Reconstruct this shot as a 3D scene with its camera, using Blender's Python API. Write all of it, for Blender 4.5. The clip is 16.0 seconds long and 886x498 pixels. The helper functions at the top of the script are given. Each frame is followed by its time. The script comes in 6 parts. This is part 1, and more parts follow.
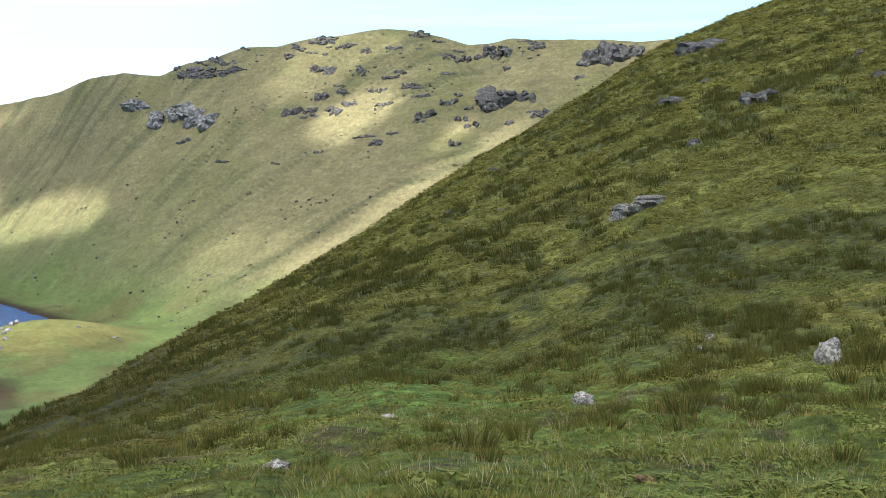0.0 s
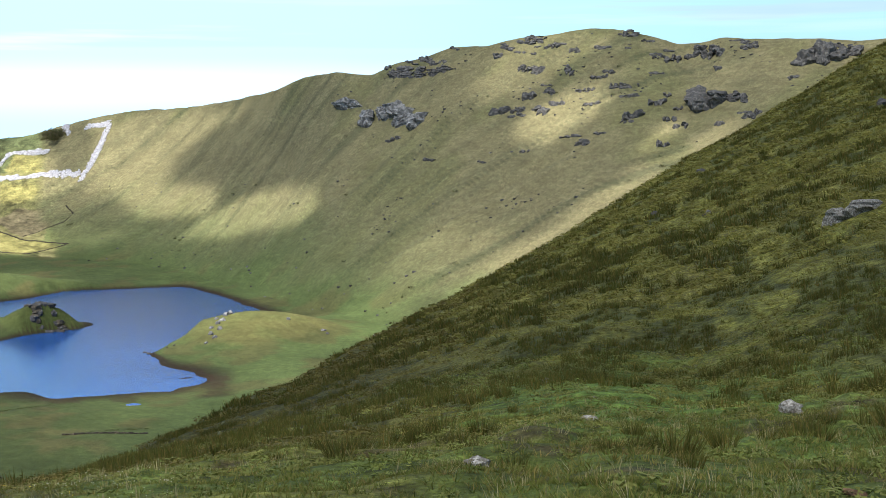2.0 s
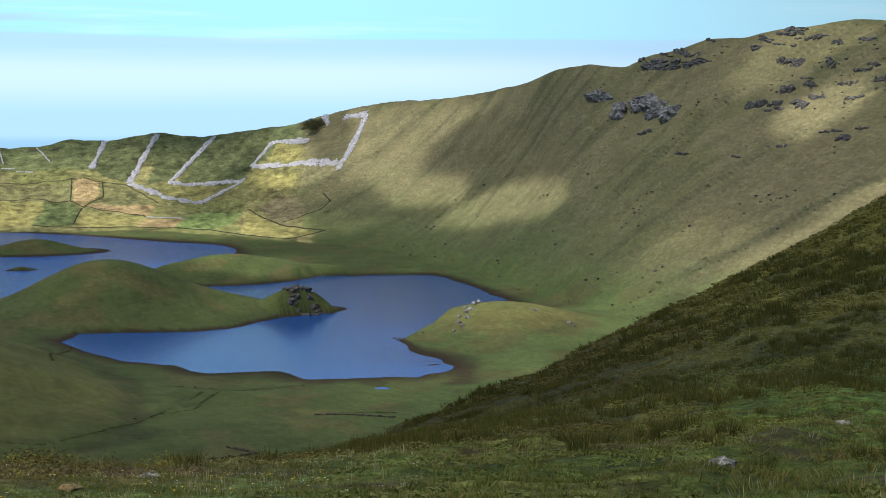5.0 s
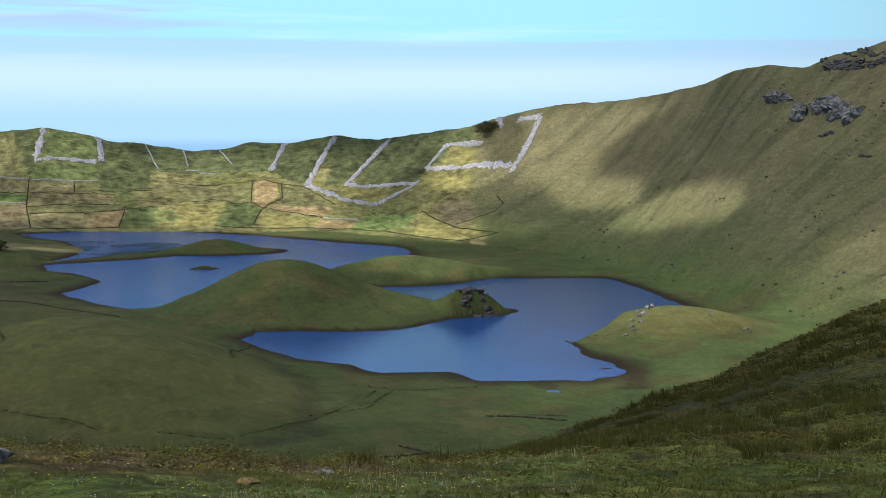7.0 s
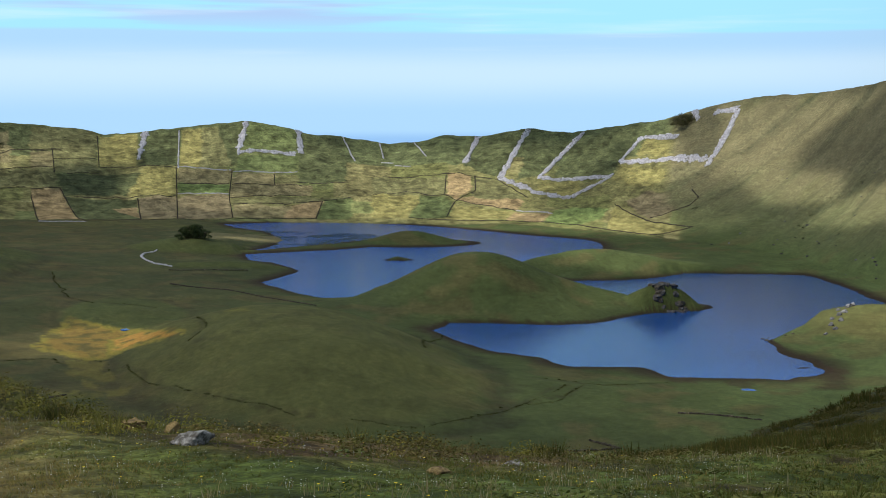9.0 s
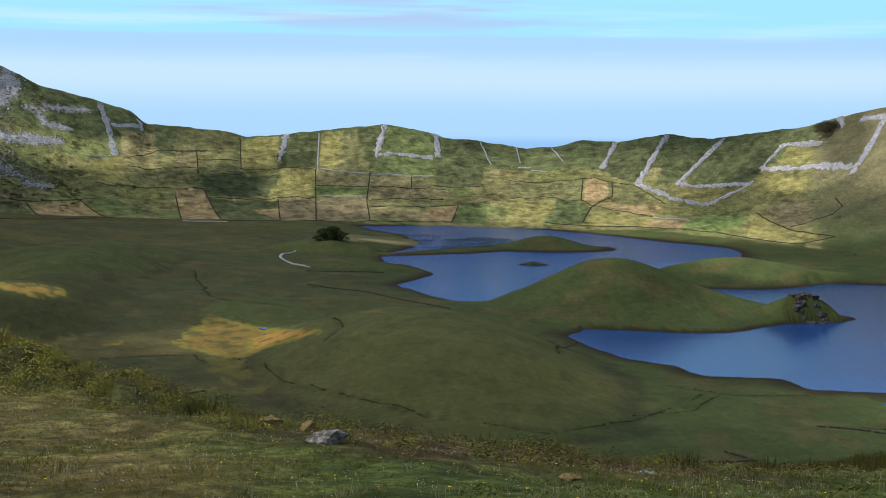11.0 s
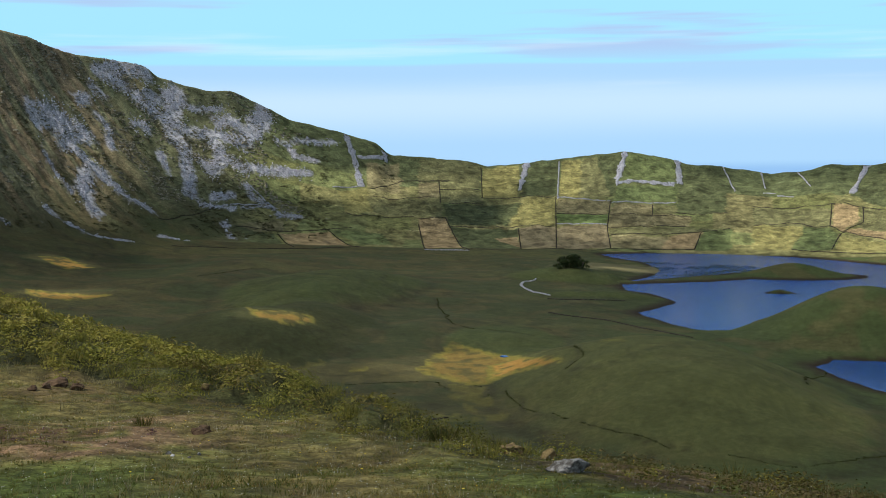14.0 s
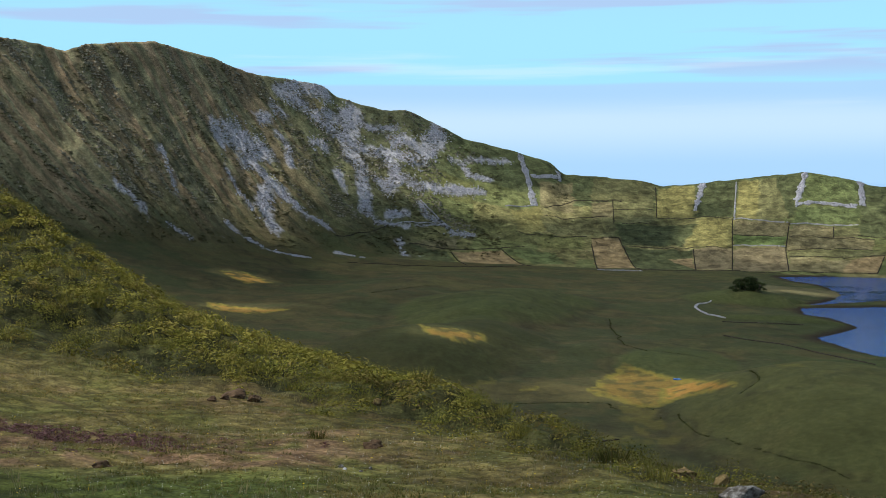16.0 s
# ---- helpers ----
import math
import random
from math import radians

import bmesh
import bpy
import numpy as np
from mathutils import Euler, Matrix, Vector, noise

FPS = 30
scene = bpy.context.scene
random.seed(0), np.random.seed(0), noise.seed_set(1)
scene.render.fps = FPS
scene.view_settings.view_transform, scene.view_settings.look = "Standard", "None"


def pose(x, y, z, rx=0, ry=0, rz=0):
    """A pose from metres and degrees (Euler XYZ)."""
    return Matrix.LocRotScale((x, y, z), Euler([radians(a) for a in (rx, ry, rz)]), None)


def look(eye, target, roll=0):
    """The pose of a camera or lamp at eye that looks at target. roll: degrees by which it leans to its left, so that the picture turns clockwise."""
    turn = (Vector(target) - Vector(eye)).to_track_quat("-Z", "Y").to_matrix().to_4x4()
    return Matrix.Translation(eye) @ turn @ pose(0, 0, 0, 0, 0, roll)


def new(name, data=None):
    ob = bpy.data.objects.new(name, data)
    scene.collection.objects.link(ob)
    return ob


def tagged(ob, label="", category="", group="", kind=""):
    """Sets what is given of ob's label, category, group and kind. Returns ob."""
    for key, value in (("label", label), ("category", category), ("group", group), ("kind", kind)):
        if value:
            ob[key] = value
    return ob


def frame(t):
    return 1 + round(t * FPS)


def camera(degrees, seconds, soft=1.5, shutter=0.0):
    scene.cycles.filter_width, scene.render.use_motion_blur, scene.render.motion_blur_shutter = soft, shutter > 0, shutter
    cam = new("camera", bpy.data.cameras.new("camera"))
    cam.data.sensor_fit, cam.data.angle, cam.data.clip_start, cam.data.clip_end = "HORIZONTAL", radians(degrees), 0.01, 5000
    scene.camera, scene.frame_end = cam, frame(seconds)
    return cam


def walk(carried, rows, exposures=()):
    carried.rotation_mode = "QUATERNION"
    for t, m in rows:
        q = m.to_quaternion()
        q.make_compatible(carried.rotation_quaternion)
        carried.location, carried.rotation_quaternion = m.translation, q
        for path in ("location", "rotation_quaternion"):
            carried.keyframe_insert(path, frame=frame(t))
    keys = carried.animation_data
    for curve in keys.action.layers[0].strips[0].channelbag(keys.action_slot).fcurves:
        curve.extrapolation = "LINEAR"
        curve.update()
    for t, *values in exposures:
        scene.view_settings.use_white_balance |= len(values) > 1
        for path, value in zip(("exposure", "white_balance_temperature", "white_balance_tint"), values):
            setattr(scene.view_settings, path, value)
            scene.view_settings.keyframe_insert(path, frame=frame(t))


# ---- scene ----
# The camera turns where it stands, about 140 m above the crater lake, which is z = 0.
cam = camera(36.05, 16.0, soft=0.6)
EYE = 140.0
ROWS = [
    # seconds, turn to the left, tilt, lean
    (0.0, -0.15, -5.13, 0.76),
    (0.5, 1.29, -5.19, 0.88),
    (1.0, 3.94, -5.23, 0.75),
    (1.5, 6.20, -5.28, 0.54),
    (2.0, 8.50, -5.07, 0.33),
    (2.5, 10.21, -5.13, 0.23),
    (3.0, 11.90, -5.03, 0.15),
    (3.5, 13.77, -4.98, -0.04),
    (4.0, 15.59, -5.04, 0.10),
    (6.5, 24.21, -5.47, -0.41),
    (7.0, 26.28, -5.29, -0.00),
    (7.5, 28.81, -5.63, 0.22),
    (8.0, 30.59, -5.50, 0.59),
    (8.5, 32.57, -5.35, 0.19),
    (9.0, 34.38, -5.58, 0.08),
    (11.5, 41.52, -5.19, -0.29),
    (12.0, 42.99, -5.00, -0.11),
    (12.5, 44.52, -4.87, -0.00),
    (13.0, 46.20, -4.69, 0.13),
    (13.5, 48.18, -4.34, 0.37),
    (14.0, 50.17, -4.19, 0.70),
    (14.5, 52.83, -3.66, 0.75),
    (15.0, 54.77, -3.88, 0.50),
    (15.5, 55.87, -3.76, 0.20),
    (16.0, 57.45, -3.32, 0.39),
]
walk(cam, [(t, pose(0, 0, EYE, 90 + tilt, lean, turn)) for t, turn, tilt, lean in ROWS],
     exposures=[(0.0, 1.44), (1.0, 1.40), (2.0, 1.02), (3.5, 0.56), (4.2, 0.44), (6.5, 0.27), (9.0, 0.14), (12.0, 0.10), (16.0, 0.10)])

# ---- sky, sun and cloud ----
SUN_TURN, SUN_HEIGHT = 158.0, 54.0   # degrees: to the left of straight ahead, above the horizon
SUN_WAY = Vector((-math.sin(radians(SUN_TURN)) * math.cos(radians(SUN_HEIGHT)),
                  math.cos(radians(SUN_TURN)) * math.cos(radians(SUN_HEIGHT)),
                  math.sin(radians(SUN_HEIGHT))))


def nodes_of(tree):
    tree.nodes.clear()

    def add(kind, **values):
        n = tree.nodes.new(kind)
        for key, value in values.items():
            if key in n.inputs:
                n.inputs[key].default_value = value
            elif key == "operation":
                n.operation = value
            elif key == "data_type":
                n.data_type = value
            elif key == "attribute_name":
                n.attribute_name = value
            elif key == "interpolation_type":
                n.interpolation_type = value
            elif key == "feature":
                n.feature = value
            else:
                raise ValueError(key)
        return n

    return add, tree.links.new


def build_world():
    world = bpy.data.worlds.new("sky")
    scene.world = world
    world.use_nodes = True
    add, link = nodes_of(world.node_tree)
    coord = add("ShaderNodeTexCoord")
    split = add("ShaderNodeSeparateXYZ")
    link(coord.outputs["Generated"], split.inputs[0])
    up = add("ShaderNodeMath", operation="MAXIMUM")
    link(split.outputs["Z"], up.inputs[0])
    up.inputs[1].default_value = 0.012
    high = add("ShaderNodeCombineXYZ")
    link(split.outputs["X"], high.inputs[0]), link(split.outputs["Y"], high.inputs[1]), link(up.outputs[0], high.inputs[2])
    sky = add("ShaderNodeTexSky")
    sky.sky_type, sky.sun_disc = "NISHITA", False
    sky.sun_elevation, sky.sun_rotation = radians(SUN_HEIGHT), radians(-SUN_TURN)
    sky.altitude, sky.air_density, sky.dust_density, sky.ozone_density = 500.0, 1.2, 0.6, 2.5
    link(high.outputs[0], sky.inputs[0])
    scaled = add("ShaderNodeVectorMath", operation="SCALE")
    link(sky.outputs[0], scaled.inputs[0])
    scaled.inputs["Scale"].default_value = 0.098

    def ramp(value, low, top):
        n = add("ShaderNodeMapRange", interpolation_type="SMOOTHSTEP")
        link(value, n.inputs["Value"])
        n.inputs["From Min"].default_value, n.inputs["From Max"].default_value = low, top
        return n.outputs["Result"]

    def times_(a, b):
        n = add("ShaderNodeMath", operation="MULTIPLY")
        link(a, n.inputs[0])
        if isinstance(b, float):
            n.inputs[1].default_value = b
        else:
            link(b, n.inputs[1])
        return n.outputs[0]

    def minus(a):
        n = add("ShaderNodeMath", operation="SUBTRACT")
        n.inputs[0].default_value = 1.0
        link(a, n.inputs[1])
        return n.outputs[0]

    def streaks(sx, sz, detail, offset):
        m = add("ShaderNodeMapping")
        link(coord.outputs["Generated"], m.inputs["Vector"])
        m.inputs["Scale"].default_value = (sx, sx, sz)
        m.inputs["Location"].default_value = offset
        n = add("ShaderNodeTexNoise", Scale=1.0, Detail=detail, Roughness=0.55)
        link(m.outputs[0], n.inputs["Vector"])
        return n.outputs["Fac"]

    def blend(under, over, fac):
        n = add("ShaderNodeMix", data_type="RGBA")
        link(fac, n.inputs["Factor"])
        link(under, n.inputs["A"])
        n.inputs["B"].default_value = (*over, 1)
        return n.outputs["Result"]

    # the clear sky seen through thin high cloud
    c = blend(scaled.outputs[0], (0.37, 0.76, 1.0), minus(ramp(split.outputs["Z"], 0.09, 0.24)))
    # a low bank of haze with an uneven upper edge
    wav = streaks(1.3, 9.0, 3.0, (0.3, 0.1, 0.0))
    edge = add("ShaderNodeMath", operation="MULTIPLY_ADD")
    link(wav, edge.inputs[0])
    edge.inputs[1].default_value = 0.016
    link(split.outputs["Z"], edge.inputs[2])
    bank = minus(ramp(edge.outputs[0], 0.0675, 0.0705))
    c = blend(c, (0.41, 0.65, 0.93), times_(bank, 0.92))
    # its brighter middle
    mid = times_(ramp(edge.outputs[0], 0.010, 0.040), minus(ramp(edge.outputs[0], 0.042, 0.064)))
    c = blend(c, (0.70, 0.865, 0.97), times_(mid, 0.5))
    # long thin grey and white streaks above the bank
    s1 = times_(ramp(streaks(2.2, 42.0, 4.0, (4.1, 2.0, 1.7)), 0.53, 0.62), ramp(split.outputs["Z"], 0.055, 0.075))
    c = blend(c, (0.42, 0.58, 0.86), times_(times_(s1, minus(ramp(split.outputs["Z"], 0.16, 0.4))), 0.9))
    s2 = times_(ramp(streaks(2.8, 55.0, 5.0, (1.1, 6.0, 3.3)), 0.58, 0.75), ramp(split.outputs["Z"], 0.03, 0.06))
    c = blend(c, (0.84, 0.93, 0.98), times_(s2, 0.28))
    # part of the sky whitened, as a bright exposure washes it out
    veil = times_(times_(ramp(split.outputs["X"], -0.36, -0.16), minus(ramp(split.outputs["X"], -0.01, 0.07))), ramp(split.outputs["Y"], 0.3, 0.7))
    patchy = ramp(streaks(3.0, 14.0, 4.0, (7.3, 1.0, 0.4)), 0.32, 0.62)
    c = blend(c, (0.72, 0.89, 0.98), times_(times_(veil, patchy), 0.08))
    # the sky darkened towards the right, to offset the high early exposure
    side = times_(ramp(split.outputs["X"], -0.42, 0.10), ramp(split.outputs["Y"], 0.2, 0.6))
    c = blend(c, (0.235, 0.34, 0.38), times_(side, 0.68))
    # the sea at its far edge, blue through haze
    sea = minus(ramp(split.outputs["Z"], -0.0175, -0.0095))
    c = blend(c, (0.27, 0.50, 0.84), times_(sea, 0.8))
    back = add("ShaderNodeBackground")
    link(c, back.inputs["Color"])
    back.inputs["Strength"].default_value = 1.0
    out = add("ShaderNodeOutputWorld")
    link(back.outputs[0], out.inputs["Surface"])


build_world()
sun = new("sun", bpy.data.lights.new("sun", "SUN"))
sun.data.energy, sun.data.angle, sun.data.color = 5.0, radians(0.53), (1.0, 0.97, 0.89)
sun.matrix_world = look(SUN_WAY * 3000, (0, 0, 0))

# ---- the lie of the land ----
def table(rows):
    return np.array(rows, float).T


# the edge of the near ground: turn, its height as an angle, its distance
BROW = table([(-180, 2, 60), (-60, 9, 300), (-24, 8, 330), (-13.8, 4.9, 335), (-11.3, 3.98, 335), (-8.7, 2.89, 330), (-6.4, 1.43, 320),
              (-4.1, -0.06, 300), (-1.7, -1.33, 285), (0.7, -2.84, 270), (3.1, -4.35, 250), (5.5, -5.7, 230),
              (7.9, -7.06, 210), (10.3, -8.28, 190), (12.6, -9.48, 168), (15, -10.66, 146), (17.5, -11.76, 122),
              (21, -13.04, 88), (24.7, -14.2, 50), (28.3, -14.4, 29), (33, -14.37, 25)])
BROW_LEFT = table([(37.8, -14.0, 24), (42.4, -13.4, 24), (45.3, -13.2, 25), (48.9, -12.7, 27), (51.3, -11.9, 31), (53.7, -11.1, 36),
                   (56, -10.35, 41), (58.3, -9.66, 46), (60.5, -8.9, 51), (62.7, -8.15, 56), (64.3, -7.7, 59), (66.6, -6.7, 64),
                   (68.9, -5.7, 69), (71.1, -4.27, 74), (73.3, -2.6, 79), (75.5, -0.98, 84), (80, 2, 92), (95, 7, 120), (180, 2, 60)])
BROW = np.hstack([BROW, BROW_LEFT])
# the end of the meadow before that edge
MEAD = table([(-180, -1, 30), (-60, -6, 34), (-20, -9.3, 40), (-9, -9.9, 46), (-1.8, -10.5, 58), (0.6, -9.84, 62), (3.2, -10.15, 60),
              (5.6, -10.9, 54), (9.2, -12.5, 42), (13.9, -13.6, 33), (20, -14.5, 26), (28, -15.0, 20), (40, -14.6, 17), (49, -13.3, 20),
              (53.7, -12.4, 24), (58, -11.5, 28), (62.8, -10.46, 31), (66.6, -9.86, 33), (71, -9.1, 35), (76, -7.75, 37), (95, -4, 40), (180, -1, 30)])
# the crater wall: turn, distance and height of its foot, distance of its rim
WALL = table([(-180, 900, 60, 1300), (-40, 640, 60, 1000), (-20, 620, 45, 1020), (-8, 660, 30, 1080), (0, 720, 15, 1150), (8, 830, 8, 1270), (12, 930, 6, 1350),
              (16, 1120, 6, 1500), (20, 1350, 5, 1700), (24, 1480, 5, 1830), (30, 1690, 5, 2010), (36, 1760, 5, 2080),
              (44, 1830, 5, 2130), (50, 1820, 6, 2120), (56, 1820, 13, 2150), (62, 1760, 30, 2080), (66, 1680, 42, 1990),
              (70, 1560, 60, 1850), (76, 1430, 75, 1700), (90, 1250, 95, 1500), (180, 900, 60, 1300)])
# the skyline of the rim: turn, angle
RIM = table([(-180, 4), (-30, 4), (-12, 3.7), (-8.4, 3.35), (-7.2, 3.48), (-5.5, 3.55), (-3.9, 3.56), (-3.0, 3.60), (-2.2, 3.42), (-1.3, 3.37), (-0.2, 3.74), (0.7, 3.98), (1.8, 4.08), (2.9, 4.02),
             (4.1, 3.82), (5.4, 3.70), (6.6, 3.40), (8.2, 3.34), (9.2, 2.96), (10.6, 2.65), (11.5, 2.19), (12.9, 2.36), (14.3, 2.12), (15.6, 1.55), (17.8, 1.08),
             (19.1, 0.91), (21.2, 0.79), (22.4, 0.6), (23.9, 0.25), (25.1, -0.15), (26.2, -0.29), (28.5, -0.63), (29.4, -0.7),
             (30.8, -0.52), (33.0, -0.87), (34.4, -0.8), (35.1, -1.03), (36.5, -1.17)])
RIM_LEFT = table([(38.6, -0.86), (40.1, -0.74), (40.6, -0.52), (42.5, -0.17), (45.7, -0.51), (48.3, -0.76), (49, -0.54),
                  (50.7, -0.36), (52.4, -0.22), (52.9, 0.25), (54.5, 0.78), (56.6, 1.32), (57.6, 1.85), (58.9, 2.5), (60, 2.52), (61.8, 3.05),
                  (62.5, 3.55), (63.9, 3.82), (65.5, 4.05), (66.9, 4.66), (69.4, 5.32), (70.9, 5.26), (72.1, 5.15), (72.9, 4.89),
                  (74, 5.2), (75.3, 5.4), (90, 5.6), (180, 4)])
RIM = np.hstack([RIM, RIM_LEFT])
# mounds on the crater floor: x, y, half length, half width, turn of the length, height
MOUNDS = [(-552, 852, 58, 46, 0, 33), (-470, 890, 50, 20, 10, 5), (-575, 1092, 74, 34, 28, 16), (-266, 866, 48, 34, 17, 16),
          (-1020, 735, 140, 90, -50, 9), (-1290, 870, 160, 80, -50, 8),
          (-1130, 640, 90, 50, -60, 9), (-930, 640, 70, 40, -50, 8), (-1250, 740, 110, 50, -60, 9), (-760, 610, 60, 34, -50, 6)]
# broad rounded rises with a clear foot
RISES = [(-490, 570, 150, 76, -38, 26), (-815, 495, 120, 66, -60, 22), (-1030, 720, 150, 70, -50, 13), (-1003, 1010, 54, 44, 45, 11.5), (-700, 640, 70, 34, -45, 6),
         (-418, 897, 25, 18, 25, 15.5), (-868, 905, 52, 17, 40, 4.0)]
ISLANDS = [(-877, 1217, 38, 24, 36, 14.5), (-783, 1067, 10, 5, 36, 4.2), (-830, 1043, 20, 4, 38, 0.75), (-257, 731, 11, 5, 45, 0.72)]
# shores of the two lakes, and the strip of land in the farther one
LAKE_FRONT = [(-490, 716), (-461, 696), (-442, 686), (-425, 678), (-410, 679), (-397, 677), (-380, 666), (-367, 662), (-355, 668), (-331, 682), (-319, 672), (-308, 666), (-286, 673), (-266, 686),
              (-252, 690), (-248, 704), (-241, 712), (-241, 723), (-257, 749), (-270, 756), (-286, 772), (-299, 792), (-308, 806), (-306, 821), (-303, 850), (-298, 890), (-290, 930), (-276, 975),
              (-284, 998), (-317, 1045), (-353, 1097), (-387, 1140), (-412, 1163), (-430, 1156), (-465, 1138), (-488, 1128), (-504, 1117), (-508, 1094), (-513, 1066), (-526, 1038), (-546, 1024)]
LAKE_FRONT += [(-566, 1011), (-592, 1028), (-585, 1000), (-540, 985), (-500, 965), (-460, 948), (-420, 942), (-400, 936), (-396, 926), (-396, 908), (-407, 894), (-423, 870), (-428, 854), (-429, 830),
               (-431, 810), (-445, 795), (-460, 785), (-493, 772), (-512, 759), (-508, 744), (-504, 726)]
LAKE_BACK = [(-961, 1038), (-906, 988), (-871, 981), (-846, 968), (-821, 955), (-802, 940), (-790, 911), (-780, 878), (-775, 857), (-760, 848), (-729, 833), (-688, 814), (-661, 808), (-640, 810),
             (-643, 824), (-658, 847), (-650, 905), (-645, 1040), (-640, 1159), (-660, 1260), (-696, 1326), (-732, 1360), (-768, 1371), (-806, 1372), (-854, 1387), (-904, 1402), (-1002, 1421),
             (-1049, 1423), (-1134, 1412), (-1203, 1355), (-1237, 1299), (-1178, 1263), (-1114, 1244), (-1021, 1169), (-978, 1101)]
STRIP = [(-965, 1030), (-944, 1029), (-927, 1061), (-909, 1094), (-897, 1117), (-886, 1162), (-846, 1188), (-826, 1225), (-821, 1262), (-850, 1266), (-900, 1245), (-933, 1202), (-950, 1143), (-957, 1093)]
CENTRE = (-800.0, 750.0)
FINE = np.arange(-180, 180.01, 0.05)


def eased(rows, width):
    """A table at every 0.05 degrees, its corners rounded over that many degrees."""
    k = np.arange(-int(60 * width), int(60 * width) + 1) * 0.05
    w = np.exp(-0.5 * (k / width) ** 2)
    out = [FINE]
    for row in rows[1:]:
        v = np.interp(FINE, rows[0], row)
        v = np.concatenate([np.full(len(k), v[0]), v, np.full(len(k), v[-1])])
        out.append(np.convolve(v, w / w.sum(), "same")[len(k):-len(k)])
    return np.array(out)


BROW, MEAD, WALL, RIM = eased(BROW, 0.5), eased(MEAD, 1.0), eased(WALL, 1.6), eased(RIM, 0.12)


def hashed(ix, iy, seed):
    h = (ix.astype(np.int64) * 374761393 + iy.astype(np.int64) * 668265263 + seed * 974634777) & 0xFFFFFFFF
    h = ((h ^ (h >> 13)) * 1274126177) & 0xFFFFFFFF
    return ((h ^ (h >> 16)) & 0xFFFF) / 65535.0


def lumps(x, y, seed=0):
    """Smooth random values from -1 to 1, one lump a unit."""
    ix, iy = np.floor(x), np.floor(y)
    fx, fy = x - ix, y - iy
    fx, fy = fx * fx * (3 - 2 * fx), fy * fy * (3 - 2 * fy)
    a, b = hashed(ix, iy, seed), hashed(ix + 1, iy, seed)
    c, d = hashed(ix, iy + 1, seed), hashed(ix + 1, iy + 1, seed)
    return 2 * (a + (b - a) * fx + (c - a) * fy + (a - b - c + d) * fx * fy) - 1


def rough(x, y, octaves=4, seed=0, gain=0.5):
    total, size = 0, 1.0
    for i in range(octaves):
        total = total + size * lumps(x * 2 ** i + 17.3 * i, y * 2 ** i - 9.1 * i, seed + i)
        size *= gain
    return total


def step(low, top, v):
    s = np.clip((v - low) / (top - low), 0, 1)
    return s * s * (3 - 2 * s)


def inside(poly, x, y):
    """Distance to the edge of a polygon, positive inside."""
    p = np.array(poly, float)
    best, odd = np.full(x.shape, 1e9), np.zeros(x.shape, bool)
    for (ax, ay), (bx, by) in zip(p, np.roll(p, -1, 0)):
        ex, ey = bx - ax, by - ay
        s = np.clip(((x - ax) * ex + (y - ay) * ey) / (ex * ex + ey * ey), 0, 1)
        best = np.minimum(best, np.hypot(x - ax - s * ex, y - ay - s * ey))
        cross = (ay > y) != (by > y)
        odd ^= cross & (x < ax + (y - ay) * ex / (ey if abs(ey) > 1e-9 else 1e-9))
    return np.where(odd, best, -best)


def bump(x, y, row):
    mx, my, a, b, turn, h = row
    c, s = math.cos(radians(turn)), math.sin(radians(turn))
    u, v = ((x - mx) * c + (y - my) * s) / a, (-(x - mx) * s + (y - my) * c) / b
    return h * np.exp(-0.75 * (u * u + v * v))


def dome(x, y, row):
    """A rise that meets the flat in a clear line; also its distance from the middle in half lengths."""
    mx, my, a, b, turn, h = row
    c, s = math.cos(radians(turn)), math.sin(radians(turn))
    r = np.hypot(((x - mx) * c + (y - my) * s) / a, (-(x - mx) * s + (y - my) * c) / b) + 0.10 * lumps(x / 60, y / 60, 13)
    return h * (1 - np.clip(r / 1.35, 0, 1) ** 2) ** 1.4, r


def polar(x, y):
    return np.hypot(x, y), np.degrees(np.arctan2(-x, y))


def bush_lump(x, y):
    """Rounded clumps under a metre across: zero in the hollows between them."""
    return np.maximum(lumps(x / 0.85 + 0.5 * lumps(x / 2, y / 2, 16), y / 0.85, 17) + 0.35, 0)


